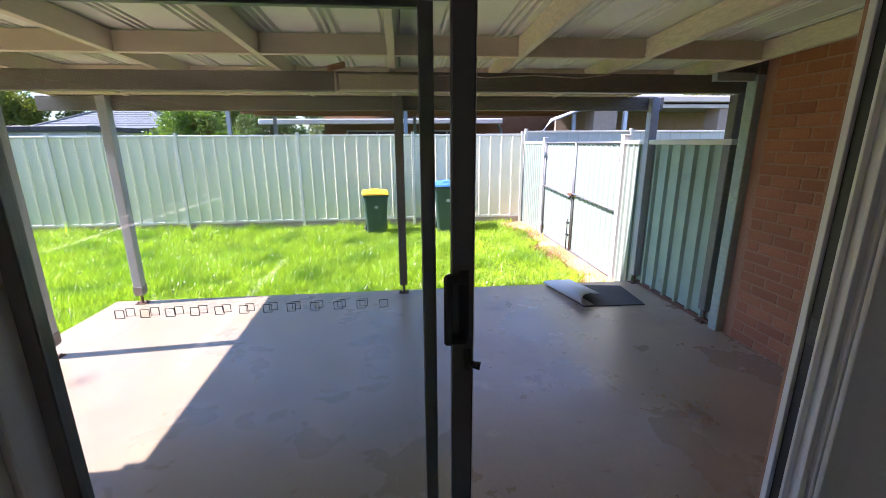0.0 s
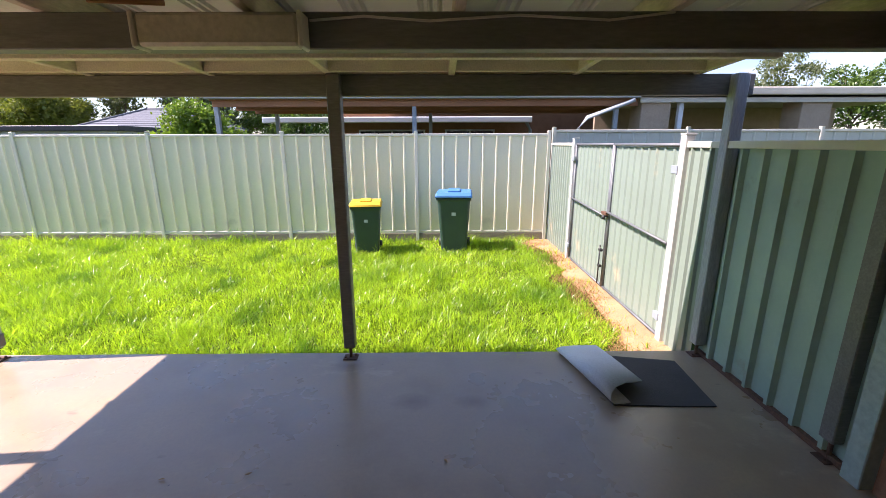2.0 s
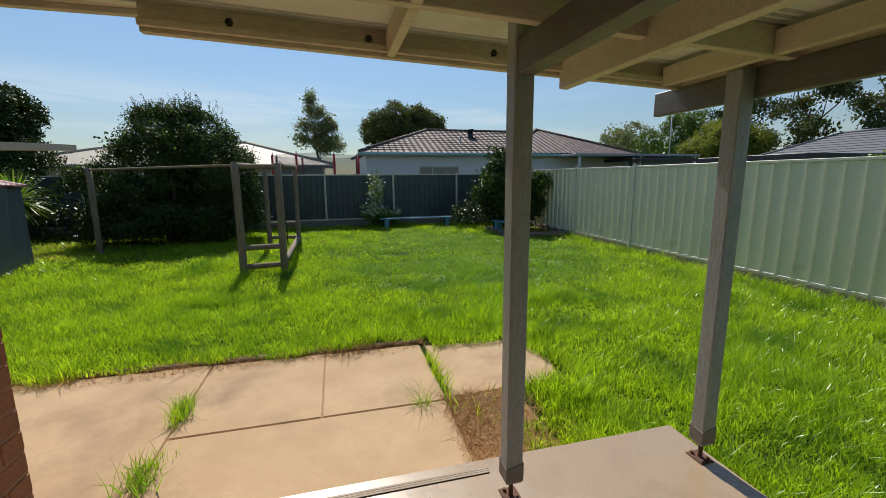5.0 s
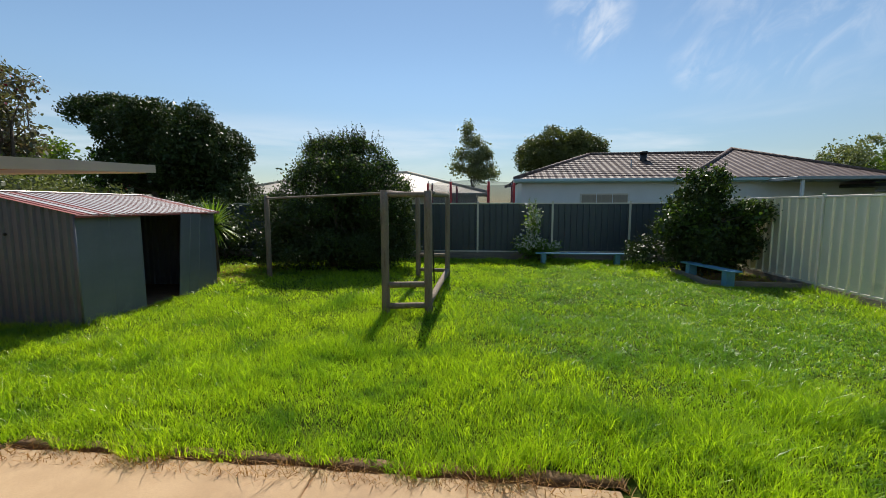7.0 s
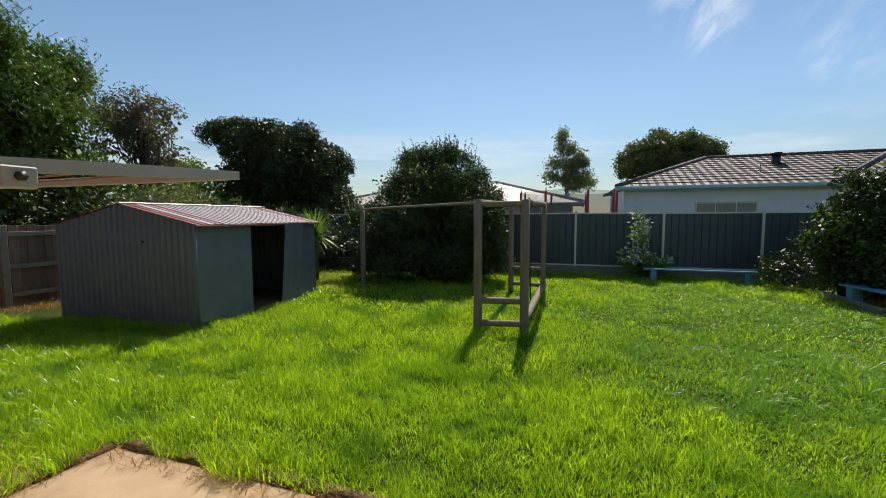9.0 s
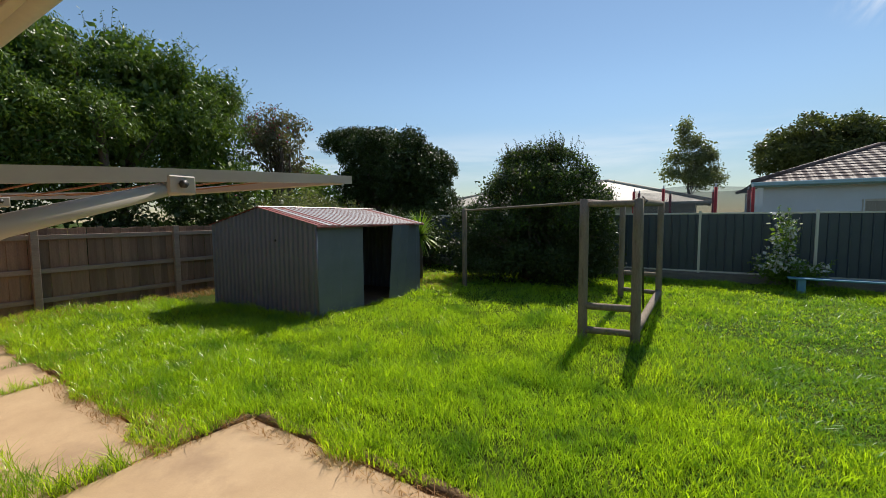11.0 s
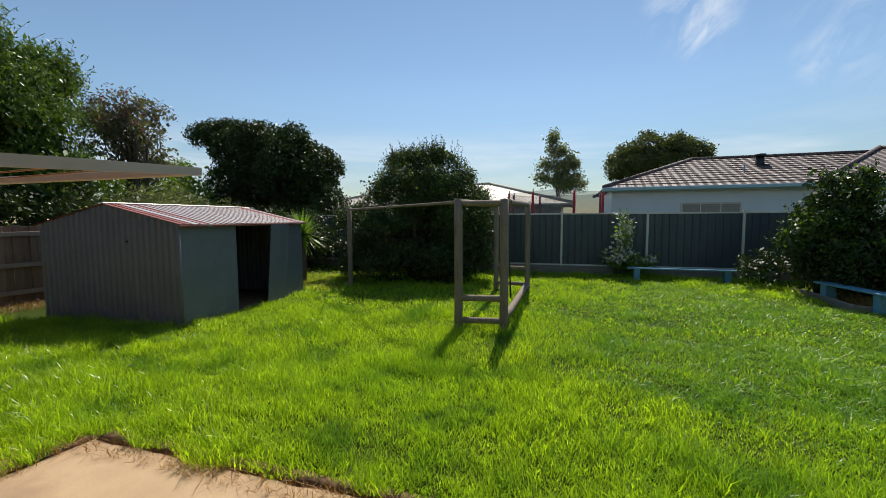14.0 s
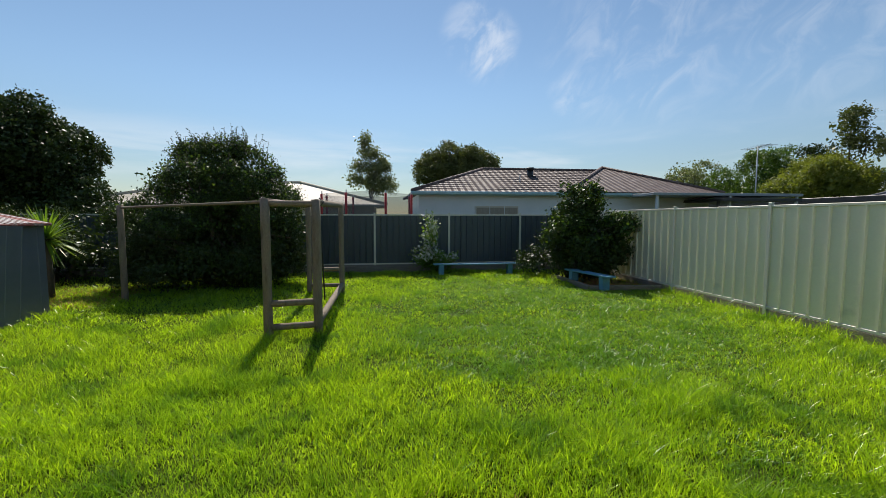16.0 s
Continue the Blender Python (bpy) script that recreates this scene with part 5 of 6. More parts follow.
plant("oleander_tree", "airy tree with crimson flowers behind the fence", "tree", (-12.2, -11.6, -0.15),
      [(-12.2, -11.4, 4.7, 1.25, 1.0, 1.05), (-12.6, -11.4, 3.7, 1.0, 0.9, 0.8), (-11.4, -11.4, 4.2, 0.8, 0.8, 0.9)], LEAFR, 340, 18, 0.13, 0.12, 0.09, 4, 0.45, 0.3, 0.4, seed=13, puff=0.34,
      extra=(PETALR, 420, 0.075, "crimson flowers", "blossom"), limbs=50)
plant("shrub", "mixed shrubs with pale pink flowers behind the fence", "shrub", (-11.8, -10.2, -0.15),
      [(-10.2, -10.2, 1.5, 1.5, 0.8, 1.2), (-12.2, -10.3, 1.6, 1.4, 0.8, 1.3), (-14.4, -10.3, 1.4, 1.6, 0.8, 1.2)], LEAFO, 520, 24, 0.16, 0.10, 0.06, 4, 0.4, seed=17, extra=(PETALR, 160, 0.06, "pink flowers", "blossom"))
plant("shrub", "dark hedge filling the space behind the timber fence", "shrub", (-6.0, -10.2, -0.15),
      [(-8.6, -10.1, 1.2, 1.3, 0.7, 1.2), (-6.6, -10.1, 1.4, 1.3, 0.7, 1.3), (-4.6, -10.1, 1.3, 1.3, 0.7, 1.3), (-2.6, -10.1, 1.3, 1.3, 0.7, 1.3), (-0.8, -10.1, 1.3, 1.2, 0.7, 1.3)], LEAFD, 700, 24, 0.16, 0.12, 0.06, 4, 0.4, seed=18)
plant("shrub", "light green hedge behind the timber fence", "shrub", (-14.0, -12.6, -0.15),
      [(-13.0, -12.6, 2.4, 1.6, 0.9, 1.3), (-15.2, -12.8, 2.5, 1.7, 0.9, 1.2)], LEAFB, 300, 22, 0.2, 0.14, 0.08, 3, 0.4, seed=19)
plant("shrub", "dark undergrowth shrubs in the back corner", "shrub", (-14.2, -6.4, -0.15),
      [(-14.2, -6.2, 0.8, 0.9, 1.5, 1.0), (-13.6, -7.6, 0.9, 1.1, 0.8, 1.1), (-14.2, -4.6, 0.6, 0.7, 0.8, 0.8)], LEAFD, 420, 24, 0.13, 0.09, 0.06, 4, 0.4, seed=23)
plant("tree", "dense dark evergreen tree with a wind-bent crown", "tree", (-18.0, -10.6, -0.15),
      [(-18.0, -11.2, 4.6, 1.9, 2.5, 1.5), (-18.0, -9.6, 3.6, 1.9, 1.9, 1.6), (-18.0, -13.6, 5.5, 1.2, 1.7, 0.55), (-18.0, -12.0, 3.0, 1.6, 2.0, 1.4), (-18.0, -8.8, 2.4, 1.5, 1.4, 1.3)],
      LEAFD, 3300, 28, 0.10, 0.115, 0.22, 2, 0.4, 0.5, 0.2, seed=29, limbs=30, puff=0.62)
plant("tree", "round dark tree behind the weatherboard house", "tree", (-38.0, 8.4, -0.15),
      [(-38.0, 8.2, 6.4, 2.4, 2.9, 1.7), (-38.0, 10.0, 6.2, 2.0, 1.9, 1.4), (-38.0, 6.6, 5.6, 2.0, 1.8, 1.4), (-38, 8.8, 5.0, 2.4, 3.0, 1.3)], LEAFM, 1500, 20, 0.17, 0.20, 0.3, 1, 0.45, seed=31, puff=0.75)
plant("tree", "slim light grey-green tree behind the roofs", "tree", (-38.0, 1.1, -0.15),
      [(-38, 0.6, 8.2, 0.35, 0.4, 0.8), (-38, 0.9, 7.1, 0.7, 0.75, 0.7), (-38, 1.9, 6.6, 0.5, 0.55, 0.5), (-38, 1.3, 5.7, 1.1, 1.3, 0.8), (-38, 0.0, 6.0, 0.6, 0.7, 0.6), (-38, -0.2, 4.9, 0.8, 0.9, 0.6), (-38, 1.9, 4.5, 1.3, 1.5, 0.9)], LEAFO, 800, 14, 0.17, 0.15, 0.10, 1, 0.2, seed=37, limbs=24, puff=0.26)
plant("tree", "bright green citrus tree behind the pale fence", "tree", (-5.6, 14.0, -0.15),
      [(-5.6, 14.0, 2.0, 1.0, 0.9, 0.85), (-6.3, 14.0, 1.6, 0.8, 0.8, 0.7), (-4.9, 14.0, 1.7, 0.7, 0.8, 0.8)], LEAFB, 420, 22, 0.13, 0.11, 0.07, 1, 0.4, seed=41)
plant("tree", "yellow-green bushy tree in the distance", "tree", (-30.5, 36, -0.15),
      [(-30.5, 36, 4.6, 2.8, 2.8, 1.9), (-28.6, 36, 4.2, 2.0, 2.0, 1.6), (-32.6, 36, 4.0, 1.8, 2.0, 1.4)], LEAFY, 1000, 18, 0.22, 0.22, 0.25, 1, 0.45, seed=43)
for k, (x, y, h, w, m) in enumerate(((-24.5, 37, 11.4, 1.6, LEAFM), (-21.0, 39, 11.2, 1.8, LEAFM), (-17.5, 40, 9.6, 1.6, LEAFO), (-29.6, 37.5, 10.2, 1.5, LEAFM))):
    plant("gum_tree", "tall open gum tree with layered foliage in the distance", "tree", (x, y, -0.15),
          [(x, y, h * 0.86, w * 0.8, w * 0.8, 1.2), (x + 1.0, y, h * 0.68, w, w, 1.1), (x - 1.2, y, h * 0.56, w * 0.9, w, 1.0), (x + 0.4, y, h * 0.44, w * 1.1, w, 0.9), (x, y, h * 0.3, w, w, 0.9)], m, 420, 14, 0.22, 0.22, 0.2, 1, 0.3, seed=50 + k, group="far gum trees", limbs=14, puff=0.55)
for k, (x, y, h, w, m) in enumerate(((-36.5, 38, 8.7, 2.4, LEAFG), (-41.5, 38, 6.9, 2.4, LEAFG), (-47, 38, 9.0, 3.0, LEAFO), (-33, 39, 8.0, 1.9, LEAFD), (-14.5, 42, 6.8, 2.5, LEAFG), (-10.5, 40, 5.6, 2.6, LEAFG), (-1.6, 24, 3.6, 1.6, LEAFO), (14.5, 34, 6.0, 2.6, LEAFO), (19, 36, 5.4, 3.0, LEAFG), (31, 39, 9.4, 2.6, LEAFO), (38, 39, 8.8, 3.0, LEAFG), (45, 39, 8.4, 3.0, LEAFO))):
    plant("tree", "bushy distant garden tree in mixed green", "tree", (x, y, -0.15),
          [(x, y, h * 0.72, w, w, h * 0.26), (x + w * 0.6, y, h * 0.5, w * 0.8, w, h * 0.25), (x - w * 0.6, y, h * 0.52, w * 0.8, w, h * 0.25)], m, 560, 16, 0.22, 0.22, 0.2, 1, 0.4, seed=70 + k, group="far garden trees")
plant("cypress", "narrow dark clipped cypress behind the carport", "tree", (-4.3, 30, -0.15),
      [(-4.3, 30, 2.2, 1.15, 1.15, 1.9), (-4.3, 30, 4.2, 1.2, 1.2, 1.9), (-4.3, 30, 6.2, 1.15, 1.15, 1.2)], LEAFD, 800, 16, 0.13, 0.16, 0.2, 1, 0.7, seed=90)


def yucca(base):
    rng = np.random.default_rng(7)
    t = thing("yucca", "spiky yucca with a head of sword leaves behind the shed", "plant", base)
    bm = bmesh.new()
    bm_tube(bm, [(0, 0, -0.05), (0.03, 0.02, 0.7), (0, 0, 1.35)], [0.09, 0.08, 0.07], 9)
    part("trunk", bm, BARK, t, "", True)
    Q = []
    for _ in range(150):
        a, e = rng.uniform(0, 6.28), rng.uniform(-0.7, 1.35)
        d = np.array([math.cos(a) * math.cos(e), math.sin(a) * math.cos(e), math.sin(e)])
        s = unit(np.cross(d, [0, 0, 1.0])) * 0.022
        L = rng.uniform(0.6, 0.85)
        p = np.array([0, 0, 1.3]) + d * 0.05
        m = p + d * L * 0.5
        q = p + d * L + np.array([0, 0, -0.08])
        Q.append([p - s, p + s, m + s * 0.8, m - s * 0.8])
        Q.append([m - s * 0.8, m + s * 0.8, q + s * 0.06, q - s * 0.06])
    ob = new("sword_leaves", quads_mesh("sword_leaves", np.array(Q), LEAFB))
    ob.parent = t


yucca((-11.6, -4.75, -0.15))

# ================= neighbouring houses =================
def hip_roof(name, x0, x1, y0, y1, ze, zr, material, parent, ridge_along="y", over=0.0, inset=None, lip=0.03):
    """Hipped roof with stepped tile courses and a thick eave edge."""
    bm = bmesh.new()
    cx, cy = (x0 + x1) / 2, (y0 + y1) / 2
    half = min(x1 - x0, y1 - y0) / 2 if inset is None else inset
    n = max(4, int(half / 0.33))
    rings = []
    for k in range(n + 1):
        t = k / n
        for step in ((0,) if k == 0 else (0, 1) if k < n else (0,)):
            z = ze + (zr - ze) * t + (lip if step else 0.0)
            if ridge_along == "y":
                a0, a1, b0, b1 = x0 + (cx - x0) * t, x1 - (x1 - cx) * t, y0 + half * t, y1 - half * t
            else:
                a0, a1, b0, b1 = x0 + half * t, x1 - half * t, y0 + (cy - y0) * t, y1 - (y1 - cy) * t
            rings.append([bm.verts.new((a0, b0, z)), bm.verts.new((a1, b0, z)), bm.verts.new((a1, b1, z)), bm.verts.new((a0, b1, z))])
    for r0, r1 in zip(rings, rings[1:]):
        for k in range(4):
            bm.faces.new((r0[k], r0[(k + 1) % 4], r1[(k + 1) % 4], r1[k]))
    bm.faces.new(rings[0])
    bm.faces.new(rings[-1])
    r = part("roof", bm, material, parent)
    if ridge_along == "y":
        rp = [((cx, y0 + half, zr), (cx, y1 - half, zr))]
        ends = [(cx, y0 + half, zr), (cx, y0 + half, zr), (cx, y1 - half, zr), (cx, y1 - half, zr)]
    else:
        rp = [((x0 + half, cy, zr), (x1 - half, cy, zr))]
        ends = [(x0 + half, cy, zr), (x1 - half, cy, zr), (x1 - half, cy, zr), (x0 + half, cy, zr)]
    corners = [(x0, y0, ze), (x1, y0, ze), (x1, y1, ze), (x0, y1, ze)]
    for a, b in rp + list(zip(corners, ends)):
        tube_part("ridge_cap", [(*a[:2], a[2] + 0.03), (*b[:2], b[2] + 0.03)], 0.09, material, parent, seg=6)
    return r


def tile_material(name, base, scale, light, axis=1):
    """Roof tiles: rolls across and courses down, as relief on worn fired clay."""
    m = surface(name, base, tuple(c * 0.75 for c in base), 0.62, 1.5, 25, bump=0.1, stain=light, stain_at=(0.50, 0.75), stain_scale=3.5, spec=0.25)
    n, l = m.node_tree.nodes, m.node_tree.links
    tc = n.new("ShaderNodeTexCoord")
    w = n.new("ShaderNodeTexWave")
    w.bands_direction = "XYZ"[axis]
    w.inputs["Scale"].default_value = scale
    l.new(tc.outputs["Object"], w.inputs["Vector"])
    bp = n.new("ShaderNodeBump")
    bp.inputs["Strength"].default_value, bp.inputs["Distance"].default_value = 0.9, 0.06
    l.new(w.outputs["Fac"], bp.inputs["Height"])
    l.new(bp.outputs[0], n["Principled BSDF"].inputs["Normal"])
    return m


TILE_W = tile_material("worn_brown_roof_tiles", (0.150, 0.108, 0.095), 1.0, (0.26, 0.215, 0.195), 1)
TILE_N = tile_material("dark_brown_roof_tiles", (0.13, 0.09, 0.08), 1.0, (0.20, 0.15, 0.13), 0)

# weatherboard house beyond the dark fence
wh = thing("house", "white weatherboard house with teal gutter and brown tiled roof", "house", (0, 0, 0))
for k in range(17):
    z = 0.15 + 0.15 * k
    bm = bmesh.new()
    vs = [bm.verts.new(p) for p in ((-21.0, 3.75, z), (-20.975, 3.75, z), (-20.995, 3.75, z + 0.155), (-21.0, 3.75, z + 0.155))]
    ve = [bm.verts.new((v.co.x, 18.4, v.co.z)) for v in vs]
    for i in range(4):
        bm.faces.new((vs[i], vs[(i + 1) % 4], ve[(i + 1) % 4], ve[i]))
    bm.faces.new(vs)
    bm.faces.new(ve[::-1])
    part("weatherboard", bm, WHITEP, wh)
box_part("wall", (-28.6, -21.0, 3.75, 18.4, -0.15, 2.72), WHITEP, wh, bevel=0)
box_part("gutter", (-20.62, -20.48, 3.35, 13.9, 2.66, 2.80), TEAL, wh, "teal painted gutter", 0.02)
box_part("fascia", (-20.66, -20.62, 3.4, 18.6, 2.62, 2.80), TEAL, wh)
box_part("eave_lining", (-21.0, -20.66, 3.4, 18.6, 2.63, 2.65), WHITEP, wh)
hip_roof("roof", -29.0, -20.6, 3.4, 18.9, 2.80, 4.30, TILE_W, wh)
bm = bmesh.new()
pv = [bm.verts.new(p) for p in ((-20.45, 10.7, 2.82), (-20.45, 18.8, 2.82), (-24.9, 14.75, 4.50), (-24.9, 10.7, 2.9), (-24.9, 18.8, 2.9))]
for f in ((0, 1, 2), (3, 0, 2), (1, 4, 2), (0, 3, 4, 1)):
    bm.faces.new([pv[i] for i in f])
part("roof", bm, TILE_W, wh)
for a, b in (((-20.45, 10.7, 2.84), (-24.9, 14.75, 4.53)), ((-20.45, 18.8, 2.84), (-24.9, 14.75, 4.53))):
    tube_part("ridge_cap", [a, b], 0.09, TILE_W, wh, seg=6)
box_part("verandah_roof", (-21.0, -18.9, 13.9, 21.5, 2.60, 2.72), GUTG, wh, "grey flat verandah roof", 0.01)
for y in (14.2, 17.8, 21.3):
    box_part("verandah_post", (-19.1, -19.0, y - 0.05, y + 0.05, -0.15, 2.6), WHITEP, wh)
bm = bmesh.new()
bm_tube(bm, [(-23.4, 9.86, 3.45), (-23.4, 9.86, 4.18)], 0.16, 12)
bm_tube(bm, [(-23.4, 9.86, 4.16), (-23.4, 9.86, 4.26)], [0.24, 0.21], 12)
bm_tube(bm, [(-23.3, 9.90, 3.78), (-23.1, 10.25, 3.52)], [0.10, 0.16], 10)
part("roof_vent", bm, BLACK, wh, "dark hooded roof vent", True)
tube_part("flue", [(-22.2, 8.9, 3.2), (-22.2, 8.9, 3.75)], 0.03, GUTG, wh)
win = box_part("window", (-20.985, -20.955, 6.34, 8.47, 1.15, 2.15), EAVEC, wh)
box_part("curtain", (-20.957, -20.945, 6.42, 8.39, 1.22, 2.08), CURT, win)
for y in (6.38, 7.05, 7.75, 8.43):
    box_part("mullion", (-20.95, -20.925, y - 0.014, y + 0.014, 1.15, 2.15), WHITEP, win)
box_part("window_sill", (-20.98, -20.90, 6.28, 8.53, 1.10, 1.16), WHITEP, win)

# cream roofed house beside it
ch = thing("house", "house with a low cream metal roof behind the shrub", "house")
box_part("wall", (-32.0, -25.0, -13.0, 1.6, -0.15, 2.3), EAVEC, ch, bevel=0)
hip_roof("roof", -33.0, -24.4, -13.5, 2.3, 2.3, 3.75, CREAMR, ch, inset=5.2, lip=0.0)
box_part("gutter", (-24.42, -24.28, -13.5, 2.3, 2.2, 2.32), EAVEC, ch, "", 0.02)

# trampoline with a safety net
tr = thing("trampoline", "round trampoline with red foam sleeves and a dark net", "trampoline", (-18.3, 1.55, -0.15))
R = 1.75
for k in range(8):
    a = radians(22.5 + 45 * k)
    x, y = R * math.cos(a), R * math.sin(a)
    tube_part("net_pole", [(x, y, 0), (x, y, 2.72)], 0.02, GUTG, tr)
    tube_part("foam_sleeve", [(x * 1.01, y * 1.01, 1.0), (x * 1.01, y * 1.01, 2.62)], 0.042, REDF, tr, "red foam pole sleeve")
bm = bmesh.new()
ring = []
for rr in (R * 0.97, R * 0.965):
    for z in (0.8, 2.68):
        ring.append([bm.verts.new((rr * math.cos(2 * math.pi * k / 32), rr * math.sin(2 * math.pi * k / 32), z - (0.05 * abs(math.sin(4 * math.pi * k / 32)) if z > 2 else 0))) for k in range(32)])
for k in range(32):
    bm.faces.new((ring[0][k], ring[0][(k + 1) % 32], ring[1][(k + 1) % 32], ring[1][k]))
part("safety_net", bm, NET, tr, "dark fine safety net")
tube_part("mat_rim", [(R * math.cos(2 * math.pi * k / 32), R * math.sin(2 * math.pi * k / 32), 0.8) for k in range(33)], 0.05, BLACK, tr)
bm = bmesh.new()
bm_tube(bm, [(0, 0, 0.78), (0, 0, 0.80)], R * 0.98, 32)
part("jumping_mat", bm, BLACK, tr)
for k in range(4):
    a = radians(45 + 90 * k)
    tube_part("leg", [(R * math.cos(a), R * math.sin(a), 0.8), (R * math.cos(a), R * math.sin(a), 0.0)], 0.025, GUTG, tr)

# carport and brick house behind the back fence
cp = thing("carport", "flat carport with grey gutter and orange timber underside", "carport")
CY = 10.3
box_part("gutter", (-3.25, 5.85, CY - 0.07, CY + 0.06, 2.55, 2.66), GUTG, cp, "grey steel gutter", 0.015)
bm = bmesh.new()
bm_box(bm, -3.2, 5.85, CY + 0.06, 12.6, 2.52, 2.58, 0.004)
for v in bm.verts:
    v.co.z += 0.02 * (v.co.y - CY)
part("roof_deck", bm, ORNG, cp)
bm = bmesh.new()
bm_box(bm, -3.24, 5.88, CY - 0.02, 12.65, 2.585, 2.61, 0.004)
for v in bm.verts:
    v.co.z += 0.02 * (v.co.y - CY)
part("roof_sheet", bm, GUTG, cp)
for y in (CY + 0.10, 11.45, 12.5):
    box_part("beam", (-3.15, 5.85, y - 0.03, y + 0.03, 2.40, 2.52), ORNG, cp)
for x, y in ((-3.08, CY + 0.10), (1.10, CY + 0.10), (5.4, CY + 0.10), (-2.6, 12.5), (1.4, 12.5)):
    box_part("post", (x - 0.045, x + 0.045, y - 0.045, y + 0.045, -0.15, 2.40), GUTG, cp)
tube_part("downpipe", [(5.72, CY - 0.04, 2.52), (5.60, CY - 0.04, 2.46), (4.75, CY - 0.04, 2.16), (4.52, CY - 0.04, 1.85), (4.52, CY - 0.04, 0.0)], 0.045, GUTG, cp, "grey downpipe", 8)

nh = thing("house", "brick neighbour house with brown tiled roof and solar panels", "house")
box_part("wall", (-1.5, 12.5, 14.2, 22.0, -0.15, 2.6), ORBRICK, nh, bevel=0)
hip_roof("roof", -0.2, 8.8, 13.3, 22.6, 2.92, 5.05, TILE_N, nh, "x")
box_part("wall", (0.4, 8.2, 14.3, 21.9, 2.6, 2.95), ORBRICK, nh, bevel=0)
for x0, x1 in ((-0.8, 1.2), (1.8, 3.3)):
    w = box_part("window", (x0, x1, 14.15, 14.22, 1.0, 2.05), WHITEP, nh)
    box_part("pane", (x0 + 0.05, (x0 + x1) / 2 - 0.03, 14.12, 14.15, 1.05, 2.0), DARKGLASS, w)
    box_part("pane", ((x0 + x1) / 2 + 0.03, x1 - 0.05, 14.12, 14.15, 1.05, 2.0), DARKGLASS, w)
box_part("awning_roof", (-3.2, 4.15, 13.2, 14.2, 2.28, 2.36), CREAMR, nh, "cream awning roof edge", 0.01)
# white coat stands for sunlight on the cream awning edge
box_part("sunlit_awning_gutter", (-3.25, 4.2, 13.08, 13.2, 2.20, 2.36), WHITEP, nh, "", 0.02)
tube_part("downpipe", [(4.05, 13.15, 2.22), (4.2, 13.3, 2.0), (4.2, 13.3, 0.0)], 0.045, GUTG, nh)
for k in range(4):
    px = 1.95 + 1.02 * k
    bm = bmesh.new()
    bm_box(bm, 0, 0.99, 0, 1.55, 0, 0.04, 0.004)
    pan = part("solar_panel", bm, PANELB, nh, "dark blue solar panel", at=pose(px, 13.72, 3.195, 24.6, 0, 0))
    for q in range(1, 4):
        box_part("cell_line", (0.25 * q - 0.006, 0.25 * q + 0.006, 0.02, 1.53, 0.0405, 0.044), GUTG, pan, bevel=0)
    for d in ((0, 0.99, 0, 0.03), (0, 0.99, 1.52, 1.55), (0, 0.03, 0.03, 1.52), (0.96, 0.99, 0.03, 1.52)):
        box_part("panel_frame", (d[0], d[1], d[2], d[3], 0.041, 0.05), GUTG, pan, bevel=0)
# front wing with white gutter, buff brick pillar and dark porch
box_part("porch_roof", (5.86, 12.5, CY, 13.4, 2.55, 2.62), CREAMR, nh, "", 0.01)
box_part("porch_gutter", (5.82, 12.5, CY - 0.10, CY, 2.60, 2.76), EAVEC, nh, "cream porch gutter", 0.02)
box_part("porch_fascia", (5.86, 12.5, CY, CY + 0.04, 2.46, 2.62), EAVEC, nh)
box_part("pillar", (5.92, 6.55, CY + 0.06, CY + 0.60, -0.15, 2.50), CREAMB, nh, "buff brick pillar", 0.01)
box_part("pillar", (9.35, 10.0, CY + 0.06, CY + 0.60, -0.15, 2.50), CREAMB, nh, "buff brick pillar", 0.01)
box_part("porch_post", (6.75, 6.85, CY + 0.1, CY + 0.2, -0.15, 2.50), WHITEP, nh)
box_part("porch_wall", (5.9, 12.5, 13.0, 13.1, -0.15, 2.6), CREAMB, nh, bevel=0)
w = box_part("window", (7.2, 8.6, 12.94, 13.0, 0.9, 2.0), EAVEC, nh)
box_part("pane", (7.25, 8.55, 12.915, 12.94, 0.95, 1.95), DARKGLASS, w)

# grey roofed house and flat garage far left
gh = thing("house", "distant house with grey tiled roof", "house")
box_part("wall", (-22.5, -14.5, 30.4, 36.0, -0.15, 2.7), EAVEC, gh, bevel=0)
hip_roof("roof", -23.0, -14.0, 30.0, 36.5, 2.7, 4.15, GREYR, gh, "x")
gg = thing("garage", "pale garage with a dark flat roof edge", "garage")
box_part("wall", (-30.0, -15.5, 24.2, 29.0, -0.15, 2.35), WHITEP, gg, bevel=0)
box_part("roof_edge", (-30.4, -15.2, 23.9, 29.4, 2.35, 2.62), DARKSTEEL, gg, "dark flat roof edge", 0.02)
gp = thing("pergola", "dark low pergola roof beyond the back fence", "pergola")
box_part("roof_edge", (-30, -18.5, 17.0, 21.0, 2.35, 2.48), DARKSTEEL, gp, bevel=0.01)
for x in (-29.5, -24.5, -19):
    box_part("post", (x, x + 0.1, 17.1, 17.2, -0.15, 2.35), DARKSTEEL, gp)

